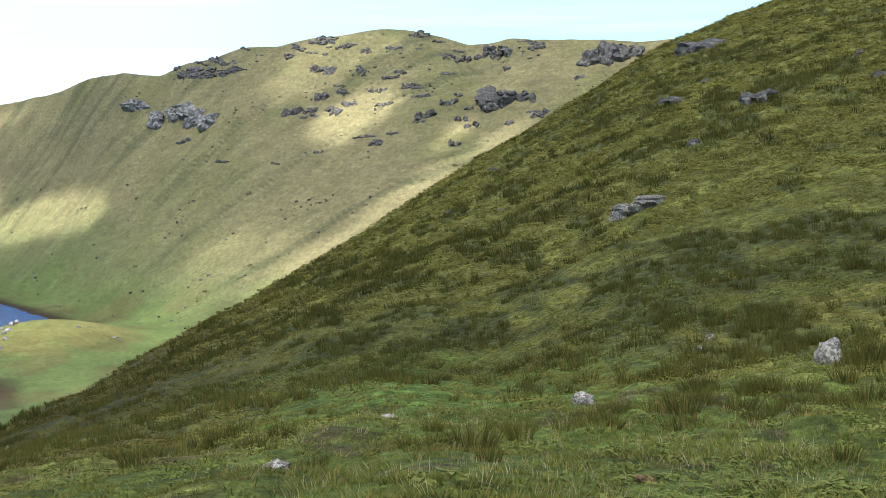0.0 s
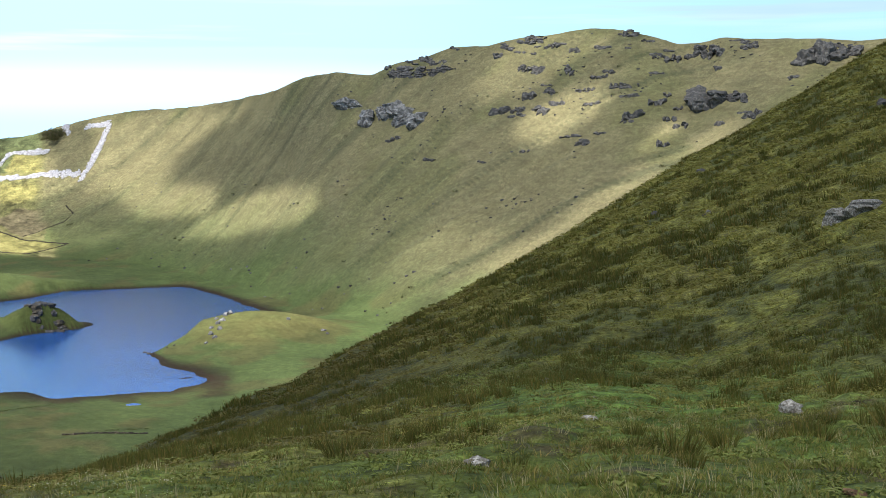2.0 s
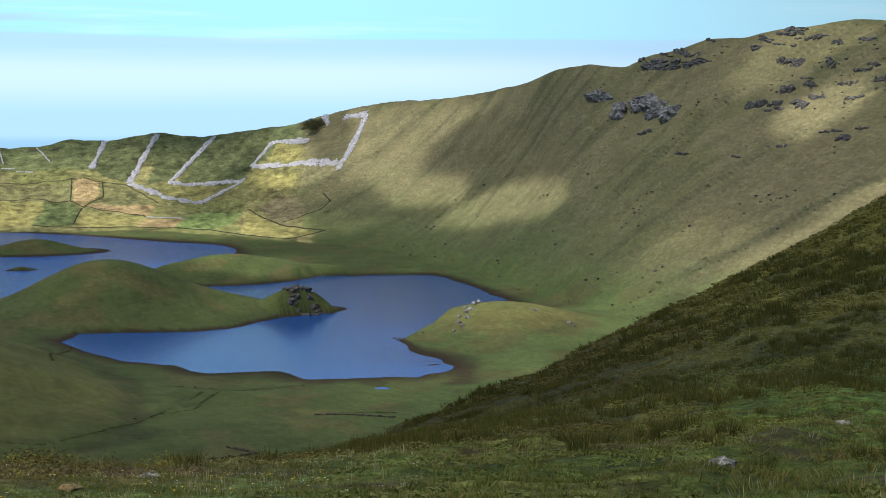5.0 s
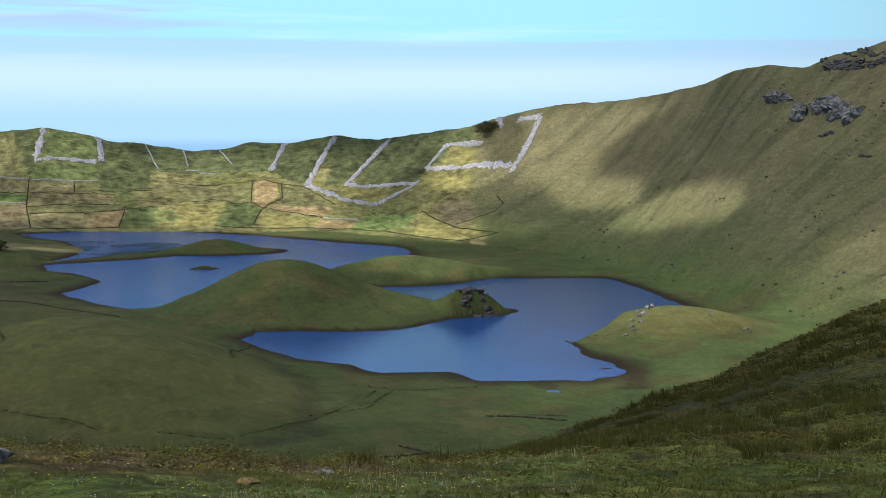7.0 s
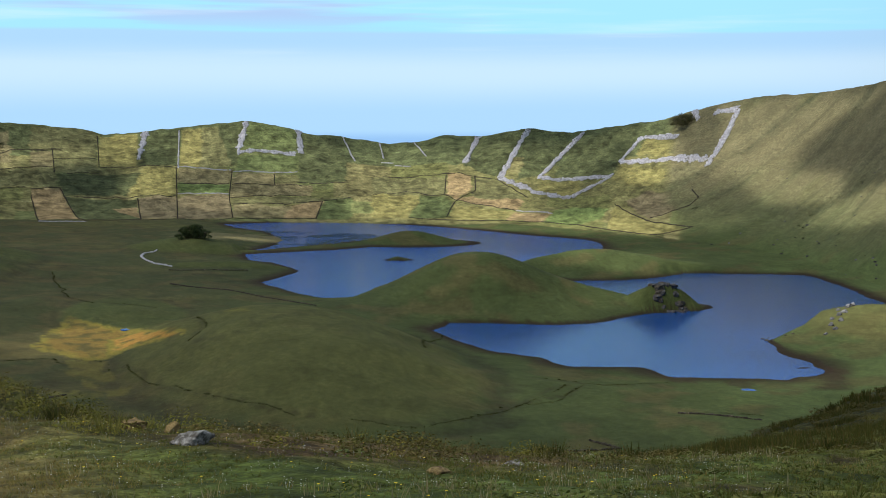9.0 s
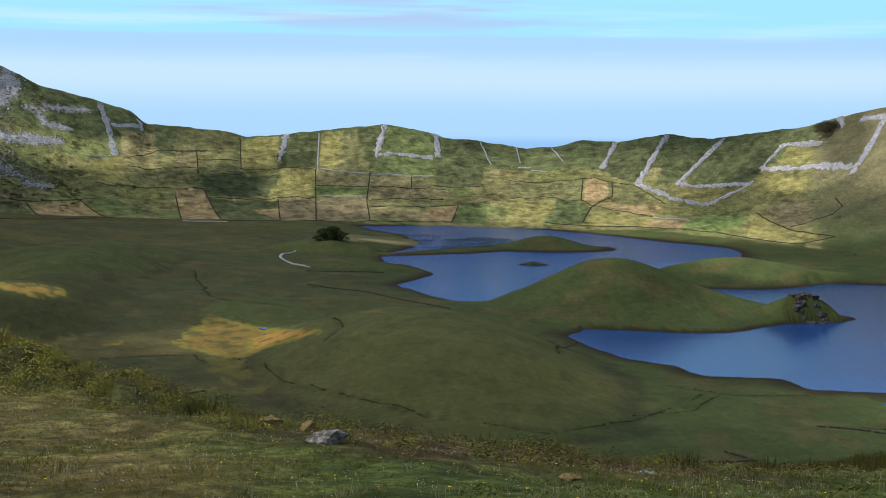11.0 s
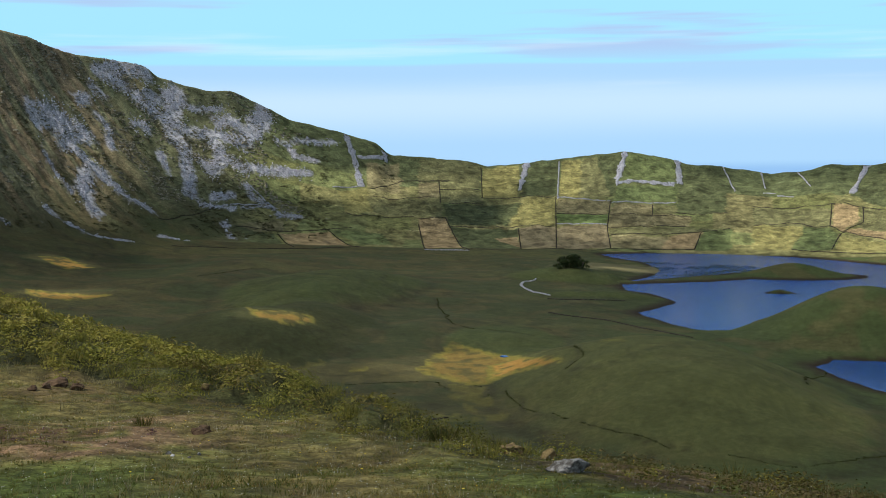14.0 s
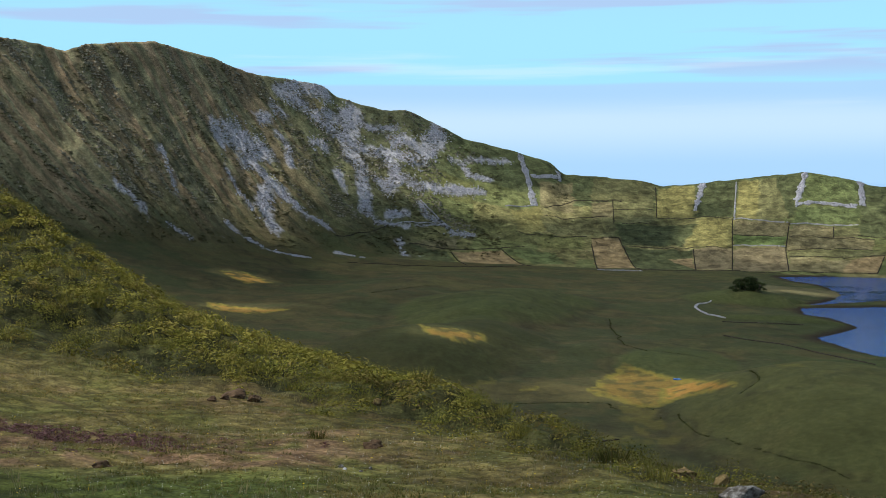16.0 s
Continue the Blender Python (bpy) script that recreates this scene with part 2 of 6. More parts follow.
def near_ground(d, az, x, y):
    e1, d1 = np.tan(np.radians(np.interp(az, BROW[0], BROW[1]))), np.interp(az, BROW[0], BROW[2])
    e0, d0 = np.tan(np.radians(np.interp(az, MEAD[0], MEAD[1]))), np.interp(az, MEAD[0], MEAD[2])
    es, ds = math.tan(radians(-16.2)), 12.5
    l = np.log(np.maximum(d, 0.1))
    a = np.clip((l - math.log(ds)) / (np.log(d0) - math.log(ds)), 0, 1)
    b = np.clip((l - np.log(d0)) / (np.log(d1) - np.log(d0)), 0, 1)
    z = d * (es + (e0 - es) * a + (e1 - e0) * (1 - (1 - b) ** 1.25))
    z = np.where(d < ds, -1.6 + d * (ds * es + 1.6) / ds, z)
    w = 0.28 * d1
    past = np.maximum(d - d1, 0) / w
    z = np.where(d > d1, d * e1 - 0.5 * w * (np.sqrt(1 + past * past) - 1), z)
    z = z + np.minimum(0.0035 * d, 0.6) * rough(x / 9, y / 9, 3, 5) * step(2, 15, d)
    z = z + step(6, 12, d) * (1 - step(30, 60, d)) * (0.06 * rough(x / 1.1, y / 1.1, 2, 15) + (0.30 * np.abs(lumps(x / 2.3, y / 2.3, 18)) + 0.22 * np.maximum(lumps(x / 0.9, y / 0.9, 14), 0) * step(16, 24, d)) * (1 - 0.75 * step(14, 30, az)))
    z = z + step(40, 80, d) * 0.25 * np.maximum(rough(x / 4.5, y / 4.5, 3, 19), 0) * (1 - step(380, 460, d))
    bushy = step(46, 55, az) * step(1.06, 1.3, d / d0) * (1 - step(0.9, 1.0, d / d1) * 0.5)
    z = z + bushy * 0.66 * bush_lump(x, y) ** 0.7
    return EYE + z


def lake_edge(x, y):
    sx, sy = x + 2.2 * lumps(x / 14, y / 14, 31) + 1.4 * lumps(x / 5, y / 5, 32), y + 2.2 * lumps(x / 14, y / 14, 33)
    return np.maximum(inside(LAKE_FRONT, sx, sy), np.minimum(inside(LAKE_BACK, sx, sy), -inside(STRIP, sx, sy)))


def along(d, az, x, y):
    """Metres along the crater wall, so that equal values run down its slope."""
    return np.arctan2(x - CENTRE[0], y - CENTRE[1]) * -760 - 0.7 * (d - 1800) * step(52, 64, az) + 0.65 * (d - 1250) * (1 - step(16, 30, az)) + 11 * rough(x / 55, y / 55, 3, 51)


def crater(d, az, x, y):
    df, zf, dr = (np.interp(az, WALL[0], WALL[k]) for k in (1, 2, 3))
    zr = EYE + dr * np.tan(np.radians(np.interp(az, RIM[0], RIM[1])))
    s = (d - df) / (dr - df)
    base = 3.5 + (zf - 3.5) * np.exp(np.minimum(d - df, 0) / 330)
    hills = sum(bump(x, y, m) for m in MOUNDS) + sum(dome(x, y, m)[0] for m in RISES)
    sd = lake_edge(x, y)
    out = np.maximum(-sd, 0)
    floor = (base + 1.6 * rough(x / 90, y / 90, 3, 11)) * step(0, 70, out) + hills * step(-2, 13, out) + 0.9 * np.minimum(out / 5, 1)
    floor = np.where(sd > 0, -np.minimum(sd * 0.12, 3), floor)
    isl = sum(bump(x, y, m) for m in ISLANDS) - 0.6
    floor = np.maximum(floor, np.where(isl > -0.4, isl, -9))
    # the wall with its gullies, and the outer slope behind the rim
    sc = np.clip(s, 0, 1)
    turn = along(d, az, x, y)
    gully = rough(turn / 42 + 0.25 * lumps(x / 60, y / 60, 8), d / 420, 3, 21, 0.6)
    steep = step(50, 62, az)
    wall = (zr - np.maximum(zf, floor)) * (0.75 * sc ** 1.2 + 0.25 * sc ** 2)
    calm = 1 - 0.6 * (1 - step(14, 26, az))
    wall = wall + (1.6 * calm + 3.2 * steep * (1 + 0.8 * lumps(d / 60, turn / 90, 50)) + 1.0 * (1 - step(14, 26, az)) * rough(turn / 95, d / 500, 2, 23)) * gully * step(0.02, 0.35, sc) * (1 - step(0.7, 0.98, sc))
    wall = wall + 1.1 * calm * rough(x / 16, y / 16, 3, 41) * step(0.02, 0.3, sc)
    ledge = rough(turn / 26, d / 8.5 + 0.02 * turn, 3, 45)
    wall = wall + 0.9 * (1 - step(8, 18, az)) * step(-0.3, 0.6, lumps(x / 45, y / 45, 48)) * np.abs(ledge) * step(0.1, 0.45, sc) * (1 - step(0.93, 1.0, sc))
    # broken rocky ribs on the steep side
    crags = np.abs(rough(turn / 13, d / 34, 3, 46)) + 0.5 * rough(x / 11, y / 11, 2, 47)
    wall = wall + 2.4 * steep * crags * step(0.04, 0.3, sc) * (1 - step(0.9, 1.0, sc)) * (0.5 + step(-0.4, 0.5, lumps(x / 70, y / 70, 49)))
    z = floor + np.where(s > 0, wall, 0)
    past = np.maximum(d - dr, 0)
    return np.where(d > dr, zr - 0.32 * past + 1.1 * calm * rough(x / 16, y / 16, 3, 41), z)


def height(x, y):
    x, y = np.asarray(x, float), np.asarray(y, float)
    d, az = polar(x, y)
    near, far = near_ground(d, az, x, y), crater(d, az, x, y)
    z = np.where(d < 24, near, np.maximum(near, far))
    return z

# ---- materials ----
def material(name, rough_=0.9, spec=0.2):
    m = bpy.data.materials.new(name)
    m.use_nodes = True
    add, link = nodes_of(m.node_tree)
    bsdf = add("ShaderNodeBsdfPrincipled", Roughness=rough_)
    bsdf.inputs["Specular IOR Level"].default_value = spec
    out = add("ShaderNodeOutputMaterial")
    link(bsdf.outputs[0], out.inputs["Surface"])
    return m, add, link, bsdf


def ground_material():
    m, add, link, bsdf = material("turf_and_soil", 0.95, 0.1)
    geo = add("ShaderNodeNewGeometry")
    cover = add("ShaderNodeAttribute", attribute_name="cover")
    grains = []
    for scale, detail in ((0.035, 5.0), (0.30, 6.0), (3.2, 7.0)):
        n = add("ShaderNodeTexNoise", Scale=scale, Detail=detail, Roughness=0.65)
        link(geo.outputs["Position"], n.inputs["Vector"])
        grains.append(n)
    flat = add("ShaderNodeMapping")
    link(geo.outputs["Position"], flat.inputs["Vector"])
    flat.inputs["Scale"].default_value = (0.05, 0.05, 0.42)
    n = add("ShaderNodeTexNoise", Scale=1.0, Detail=5.0, Roughness=0.7)
    link(flat.outputs[0], n.inputs["Vector"])
    grains.append(n)
    total = None
    for n, low, top in zip(grains, (0.75, 0.50, 0.38, 0.74), (1.25, 1.50, 1.62, 1.26)):
        r = add("ShaderNodeMapRange")
        link(n.outputs["Fac"], r.inputs["Value"])
        r.inputs["From Min"].default_value, r.inputs["From Max"].default_value = 0.25, 0.75
        r.inputs["To Min"].default_value, r.inputs["To Max"].default_value = low, top
        if total is None:
            total = r.outputs["Result"]
        else:
            k = add("ShaderNodeMath", operation="MULTIPLY")
            link(total, k.inputs[0]), link(r.outputs["Result"], k.inputs[1])
            total = k.outputs[0]
    n = add("ShaderNodeTexNoise", Scale=15.0, Detail=3.0, Roughness=0.6)
    link(geo.outputs["Position"], n.inputs["Vector"])
    r = add("ShaderNodeMapRange")
    link(n.outputs["Fac"], r.inputs["Value"])
    r.inputs["From Min"].default_value, r.inputs["From Max"].default_value = 0.3, 0.7
    r.inputs["To Min"].default_value, r.inputs["To Max"].default_value = 0.55, 1.45
    k = add("ShaderNodeMath", operation="MULTIPLY")
    link(total, k.inputs[0]), link(r.outputs["Result"], k.inputs[1])
    total = k.outputs[0]
    # moss cushions, the shade in the gaps between them put into the colour
    bend = add("ShaderNodeVectorMath", operation="MULTIPLY_ADD")
    link(grains[2].outputs["Color"], bend.inputs[0])
    bend.inputs[1].default_value = (0.5, 0.5, 0.5)
    link(geo.outputs["Position"], bend.inputs[2])
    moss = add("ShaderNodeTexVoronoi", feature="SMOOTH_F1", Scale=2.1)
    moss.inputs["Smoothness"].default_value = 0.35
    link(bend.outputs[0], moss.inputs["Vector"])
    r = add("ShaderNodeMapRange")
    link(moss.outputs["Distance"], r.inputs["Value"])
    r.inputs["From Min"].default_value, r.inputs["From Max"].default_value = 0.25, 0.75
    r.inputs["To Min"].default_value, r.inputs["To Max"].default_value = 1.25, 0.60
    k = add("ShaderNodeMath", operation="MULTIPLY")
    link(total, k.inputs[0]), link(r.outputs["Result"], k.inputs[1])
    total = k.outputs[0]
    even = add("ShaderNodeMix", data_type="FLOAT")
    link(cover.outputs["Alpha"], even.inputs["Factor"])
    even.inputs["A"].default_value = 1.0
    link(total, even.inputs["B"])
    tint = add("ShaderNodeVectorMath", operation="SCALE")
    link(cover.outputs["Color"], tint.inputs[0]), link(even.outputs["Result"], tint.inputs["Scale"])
    hue = add("ShaderNodeHueSaturation")
    r = add("ShaderNodeMapRange")
    link(grains[1].outputs["Color"], r.inputs["Value"])
    r.inputs["To Min"].default_value, r.inputs["To Max"].default_value = 0.475, 0.525
    link(r.outputs["Result"], hue.inputs["Hue"])
    link(tint.outputs[0], hue.inputs["Color"])
    link(hue.outputs[0], bsdf.inputs["Base Color"])
    b = add("ShaderNodeBump", Strength=0.7, Distance=0.5)
    link(grains[1].outputs["Fac"], b.inputs["Height"])
    b2 = add("ShaderNodeBump", Strength=0.6, Distance=0.06)
    link(grains[2].outputs["Fac"], b2.inputs["Height"]), link(b.outputs[0], b2.inputs["Normal"])
    b3 = add("ShaderNodeBump", Strength=0.8, Distance=0.16)
    b3.invert = True
    link(moss.outputs["Distance"], b3.inputs["Height"]), link(b2.outputs[0], b3.inputs["Normal"])
    link(b3.outputs[0], bsdf.inputs["Normal"])
    return m


def water_material(name, base, ior, ripple):
    m, add, link, bsdf = material(name, 0.04, 0.5)
    bsdf.inputs["Base Color"].default_value = (*base, 1)
    bsdf.inputs["IOR"].default_value = ior
    geo = add("ShaderNodeNewGeometry")
    n = add("ShaderNodeTexNoise", Scale=1.1, Detail=2.0)
    link(geo.outputs["Position"], n.inputs["Vector"])
    big = add("ShaderNodeTexNoise", Scale=0.008, Detail=3.0)
    link(geo.outputs["Position"], big.inputs["Vector"])
    r = add("ShaderNodeMapRange")
    link(big.outputs["Fac"], r.inputs["Value"])
    r.inputs["From Min"].default_value, r.inputs["From Max"].default_value = 0.35, 0.65
    r.inputs["To Min"].default_value, r.inputs["To Max"].default_value = 0.02, 0.09
    link(r.outputs["Result"], bsdf.inputs["Roughness"])
    b = add("ShaderNodeBump", Strength=ripple, Distance=0.3)
    link(n.outputs["Fac"], b.inputs["Height"]), link(b.outputs[0], bsdf.inputs["Normal"])
    return m


# for the unseen sheet, which shades the ground where it is dense
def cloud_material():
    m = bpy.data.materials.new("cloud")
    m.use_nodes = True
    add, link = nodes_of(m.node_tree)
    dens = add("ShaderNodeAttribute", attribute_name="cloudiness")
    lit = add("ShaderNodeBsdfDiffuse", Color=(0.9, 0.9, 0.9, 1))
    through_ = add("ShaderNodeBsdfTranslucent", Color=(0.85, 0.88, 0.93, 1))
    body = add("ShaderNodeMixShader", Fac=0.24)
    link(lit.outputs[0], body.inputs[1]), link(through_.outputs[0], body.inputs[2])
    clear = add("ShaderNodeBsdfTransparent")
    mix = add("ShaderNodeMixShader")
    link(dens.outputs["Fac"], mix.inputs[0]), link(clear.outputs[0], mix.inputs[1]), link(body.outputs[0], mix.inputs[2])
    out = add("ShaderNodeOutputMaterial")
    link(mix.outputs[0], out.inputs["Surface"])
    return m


def foliage_material(name, colours, transl=0.35, clump=0.0):
    """Leaves or blades, each with a colour of its own."""
    m = bpy.data.materials.new(name)
    m.use_nodes = True
    add, link = nodes_of(m.node_tree)
    geo = add("ShaderNodeNewGeometry")
    ramp = add("ShaderNodeValToRGB")
    ramp.color_ramp.interpolation = "LINEAR"
    els = ramp.color_ramp.elements
    while len(els) < len(colours):
        els.new(0.5)
    for i, c in enumerate(colours):
        els[i].position, els[i].color = i / (len(colours) - 1), (*c, 1)
    # clump: patches of tone that stand in for lit and shaded clumps
    own = add("ShaderNodeMix", data_type="FLOAT", Factor=clump)
    spot = add("ShaderNodeTexNoise", Scale=1.1, Detail=2.0)
    link(geo.outputs["Position"], spot.inputs["Vector"])
    r = add("ShaderNodeMapRange")
    link(spot.outputs["Fac"], r.inputs["Value"])
    r.inputs["From Min"].default_value, r.inputs["From Max"].default_value = 0.28, 0.72
    link(geo.outputs["Random Per Island"], own.inputs["A"]), link(r.outputs["Result"], own.inputs["B"])
    link(own.outputs["Result"], ramp.inputs[0])
    big = add("ShaderNodeTexNoise", Scale=0.22, Detail=3.0)
    link(geo.outputs["Position"], big.inputs["Vector"])
    r = add("ShaderNodeMapRange")
    link(big.outputs["Fac"], r.inputs["Value"])
    r.inputs["From Min"].default_value, r.inputs["From Max"].default_value = 0.3, 0.7
    r.inputs["To Min"].default_value, r.inputs["To Max"].default_value = 0.7, 1.3
    tint = add("ShaderNodeVectorMath", operation="SCALE")
    link(ramp.outputs[0], tint.inputs[0]), link(r.outputs["Result"], tint.inputs["Scale"])
    a = add("ShaderNodeBsdfPrincipled", Roughness=0.75)
    a.inputs["Specular IOR Level"].default_value = 0.15
    b = add("ShaderNodeBsdfTranslucent")
    link(tint.outputs[0], a.inputs["Base Color"]), link(tint.outputs[0], b.inputs["Color"])
    k = add("ShaderNodeMixShader", Fac=transl)
    link(a.outputs[0], k.inputs[1]), link(b.outputs[0], k.inputs[2])
    out = add("ShaderNodeOutputMaterial")
    link(k.outputs[0], out.inputs["Surface"])
    return m


def stone_material(name, dark, pale, share, scale):
    """Lava stone under crusts of lichen."""
    m, add, link, bsdf = material(name, 0.92, 0.2)
    geo = add("ShaderNodeNewGeometry")
    n = add("ShaderNodeTexNoise", Scale=scale, Detail=7.0, Roughness=0.7)
    link(geo.outputs["Position"], n.inputs["Vector"])
    ramp = add("ShaderNodeValToRGB")
    els = ramp.color_ramp.elements
    els[0].position, els[0].color = max(share - 0.09, 0), (*dark, 1)
    els[1].position, els[1].color = min(share + 0.09, 1), (*pale, 1)
    link(n.outputs["Fac"], ramp.inputs[0])
    r = add("ShaderNodeMapRange")
    link(geo.outputs["Random Per Island"], r.inputs["Value"])
    r.inputs["To Min"].default_value, r.inputs["To Max"].default_value = 0.65, 1.3
    fine = add("ShaderNodeTexNoise", Scale=scale * 7, Detail=4.0)
    link(geo.outputs["Position"], fine.inputs["Vector"])
    f = add("ShaderNodeMath", operation="ADD")
    link(fine.outputs["Fac"], f.inputs[0])
    f.inputs[1].default_value = 0.5
    g = add("ShaderNodeMath", operation="MULTIPLY")
    link(r.outputs["Result"], g.inputs[0]), link(f.outputs[0], g.inputs[1])
    tint = add("ShaderNodeVectorMath", operation="SCALE")
    link(ramp.outputs[0], tint.inputs[0]), link(g.outputs[0], tint.inputs["Scale"])
    link(tint.outputs[0], bsdf.inputs["Base Color"])
    b = add("ShaderNodeBump", Strength=0.8, Distance=0.12 / scale)
    link(n.outputs["Fac"], b.inputs["Height"]), link(b.outputs[0], bsdf.inputs["Normal"])
    return m


RUSH = foliage_material("rush_blades", [(0.043, 0.049, 0.009), (0.076, 0.08, 0.014), (0.054, 0.057, 0.012), (0.157, 0.112, 0.03)])
GRASS = foliage_material("grass_blades", [(0.059, 0.076, 0.015), (0.09, 0.111, 0.02), (0.126, 0.124, 0.029), (0.18, 0.147, 0.05)])
DRY_GRASS = foliage_material("dry_grass_blades", [(0.136, 0.132, 0.03), (0.214, 0.171, 0.048), (0.282, 0.216, 0.073), (0.194, 0.127, 0.056)], 0.5)
STRAW = foliage_material("dry_stalks", [(0.30, 0.25, 0.12), (0.22, 0.19, 0.09), (0.38, 0.33, 0.19)])
HILL_GRASS = foliage_material("hill_grass_blades", [(0.112, 0.112, 0.026), (0.159, 0.144, 0.035), (0.129, 0.13, 0.029), (0.215, 0.176, 0.057)])
MOSS = foliage_material("moss_cushions", [(0.068, 0.091, 0.02), (0.095, 0.118, 0.025), (0.131, 0.134, 0.035), (0.09, 0.082, 0.027)], 0.15, 0.65)
SHRUB = foliage_material("shrub_leaves", [(0.104, 0.11, 0.018), (0.14, 0.138, 0.021), (0.188, 0.171, 0.027), (0.207, 0.183, 0.035), (0.158, 0.119, 0.034), (0.109, 0.115, 0.02)], 0.2, 0.86)
UNDER = foliage_material("under_growth", [(0.035, 0.045, 0.014), (0.06, 0.068, 0.020), (0.085, 0.085, 0.026)])
DARK_HEATH = foliage_material("dark_heath", [(0.072, 0.065, 0.017), (0.108, 0.092, 0.023), (0.149, 0.118, 0.032)], 0.3, 0.5)
TUSSOCK = foliage_material("tussock_grass", [(0.087, 0.09, 0.019), (0.127, 0.123, 0.026), (0.173, 0.153, 0.038), (0.119, 0.098, 0.027)], 0.3, 0.5)
TALL_SHRUB = foliage_material("tall_shrub_leaves", [(0.078, 0.091, 0.015), (0.129, 0.133, 0.021), (0.163, 0.156, 0.026), (0.202, 0.178, 0.033)], 0.25, 0.6)
HEATH = foliage_material("heath", [(0.12, 0.088, 0.032), (0.18, 0.14, 0.048), (0.085, 0.078, 0.024), (0.12, 0.128, 0.034)])
HEATHER = foliage_material("heather", [(0.15, 0.07, 0.075), (0.23, 0.12, 0.125), (0.10, 0.055, 0.045), (0.20, 0.13, 0.085)])
SCRUB = foliage_material("scrub_leaves", [(0.045, 0.05, 0.02), (0.075, 0.08, 0.03), (0.11, 0.10, 0.045), (0.06, 0.05, 0.03)])
TREE_LEAF = foliage_material("tree_leaves", [(0.026, 0.042, 0.015), (0.042, 0.06, 0.02), (0.062, 0.08, 0.026)])
REED = foliage_material("reed_blades", [(0.075, 0.095, 0.035), (0.11, 0.125, 0.045), (0.15, 0.145, 0.06)], 0.3, 0.5)
YELLOW = foliage_material("yellow_petals", [(0.75, 0.50, 0.02), (0.80, 0.62, 0.05)], 0.2)
WHITE = foliage_material("white_petals", [(0.55, 0.55, 0.48), (0.7, 0.7, 0.65)], 0.2)
LAVA = stone_material("dark_lava", (0.045, 0.043, 0.043), (0.135, 0.126, 0.116), 0.57, 0.45)
PALE_LAVA = stone_material("lichened_lava", (0.065, 0.064, 0.064), (0.22, 0.215, 0.212), 0.54, 0.30)
NEAR_STONE = stone_material("lichened_stone", (0.07, 0.062, 0.052), (0.25, 0.24, 0.225), 0.54, 9.0)
WALL_STONE = stone_material("grey_wall_stone", (0.28, 0.275, 0.30), (0.50, 0.487, 0.525), 0.42, 0.5)
DARK_STONE = stone_material("dark_wall_stone", (0.055, 0.047, 0.037), (0.15, 0.125, 0.092), 0.60, 0.4)
DARK_EARTH = stone_material("peat_and_moss", (0.05, 0.03, 0.018), (0.11, 0.07, 0.04), 0.50, 9.0)
RIB_STONE = stone_material("brown_rib_stone", (0.11, 0.10, 0.07), (0.34, 0.30, 0.22), 0.48, 0.35)
EARTH = stone_material("dry_earth_and_moss", (0.075, 0.05, 0.024), (0.23, 0.165, 0.07), 0.50, 6.0)
BARK = stone_material("bark", (0.05, 0.04, 0.03), (0.12, 0.10, 0.08), 0.5, 3.0)
GROUND, CLOUD = ground_material(), cloud_material()
WATER = water_material("lake_water", (0.010, 0.068, 0.26), 1.22, 0.35)
RUFFLED = water_material("ruffled_lake_water", (0.010, 0.072, 0.30), 1.12, 0.7)

# ---- ground, water and the added cloud sheet ----
def sheet(name, x, y, z, mat, wrap=False, smooth=True):
    """A grid of points as one mesh."""
    n, m = x.shape
    mesh = bpy.data.meshes.new(name)
    mesh.vertices.add(n * m)
    mesh.vertices.foreach_set("co", np.stack([x, y, z], -1).astype(np.float32).ravel())
    i = np.arange(n * m).reshape(n, m)
    if wrap:
        i = np.vstack([i, i[:1]])
    quads = np.stack([i[:-1, :-1], i[:-1, 1:], i[1:, 1:], i[1:, :-1]], -1).reshape(-1, 4)
    mesh.loops.add(quads.size)
    mesh.loops.foreach_set("vertex_index", quads.astype(np.int32).ravel())
    mesh.polygons.add(len(quads))
    mesh.polygons.foreach_set("loop_start", np.arange(0, quads.size, 4, dtype=np.int32))
    mesh.polygons.foreach_set("use_smooth", np.full(len(quads), smooth))
    mesh.update(calc_edges=True)
    mesh.materials.append(mat)
    return new(name, mesh)


def mix(a, b, f):
    return a + (np.array(b) - a) * f[..., None]


# lower edge of the farmed slope and its strips: turns of the upright lines, heights of the level ones
COLUMNS = table([(25.0, 0), (27.6, 0), (30.2, 0), (32.4, 0), (34.4, 0), (36.8, 0), (39.2, 0), (41.0, 0), (43.6, 0), (45.6, 0), (47.2, 0), (49.6, 0), (51.8, 0), (53.6, 0), (56.4, 0), (59.4, 0)])[0]
LEVELS = np.array([-0.02, 0.14, 0.27, 0.42, 0.56, 0.72, 1.02])
FIELD_COLOURS = np.array([(0.17, 0.155, 0.06), (0.30, 0.21, 0.10), (0.12, 0.13, 0.04), (0.10, 0.13, 0.045), (0.20, 0.17, 0.075), (0.075, 0.085, 0.03), (0.14, 0.13, 0.05), (0.27, 0.22, 0.065), (0.20, 0.155, 0.08), (0.14, 0.22, 0.05)])


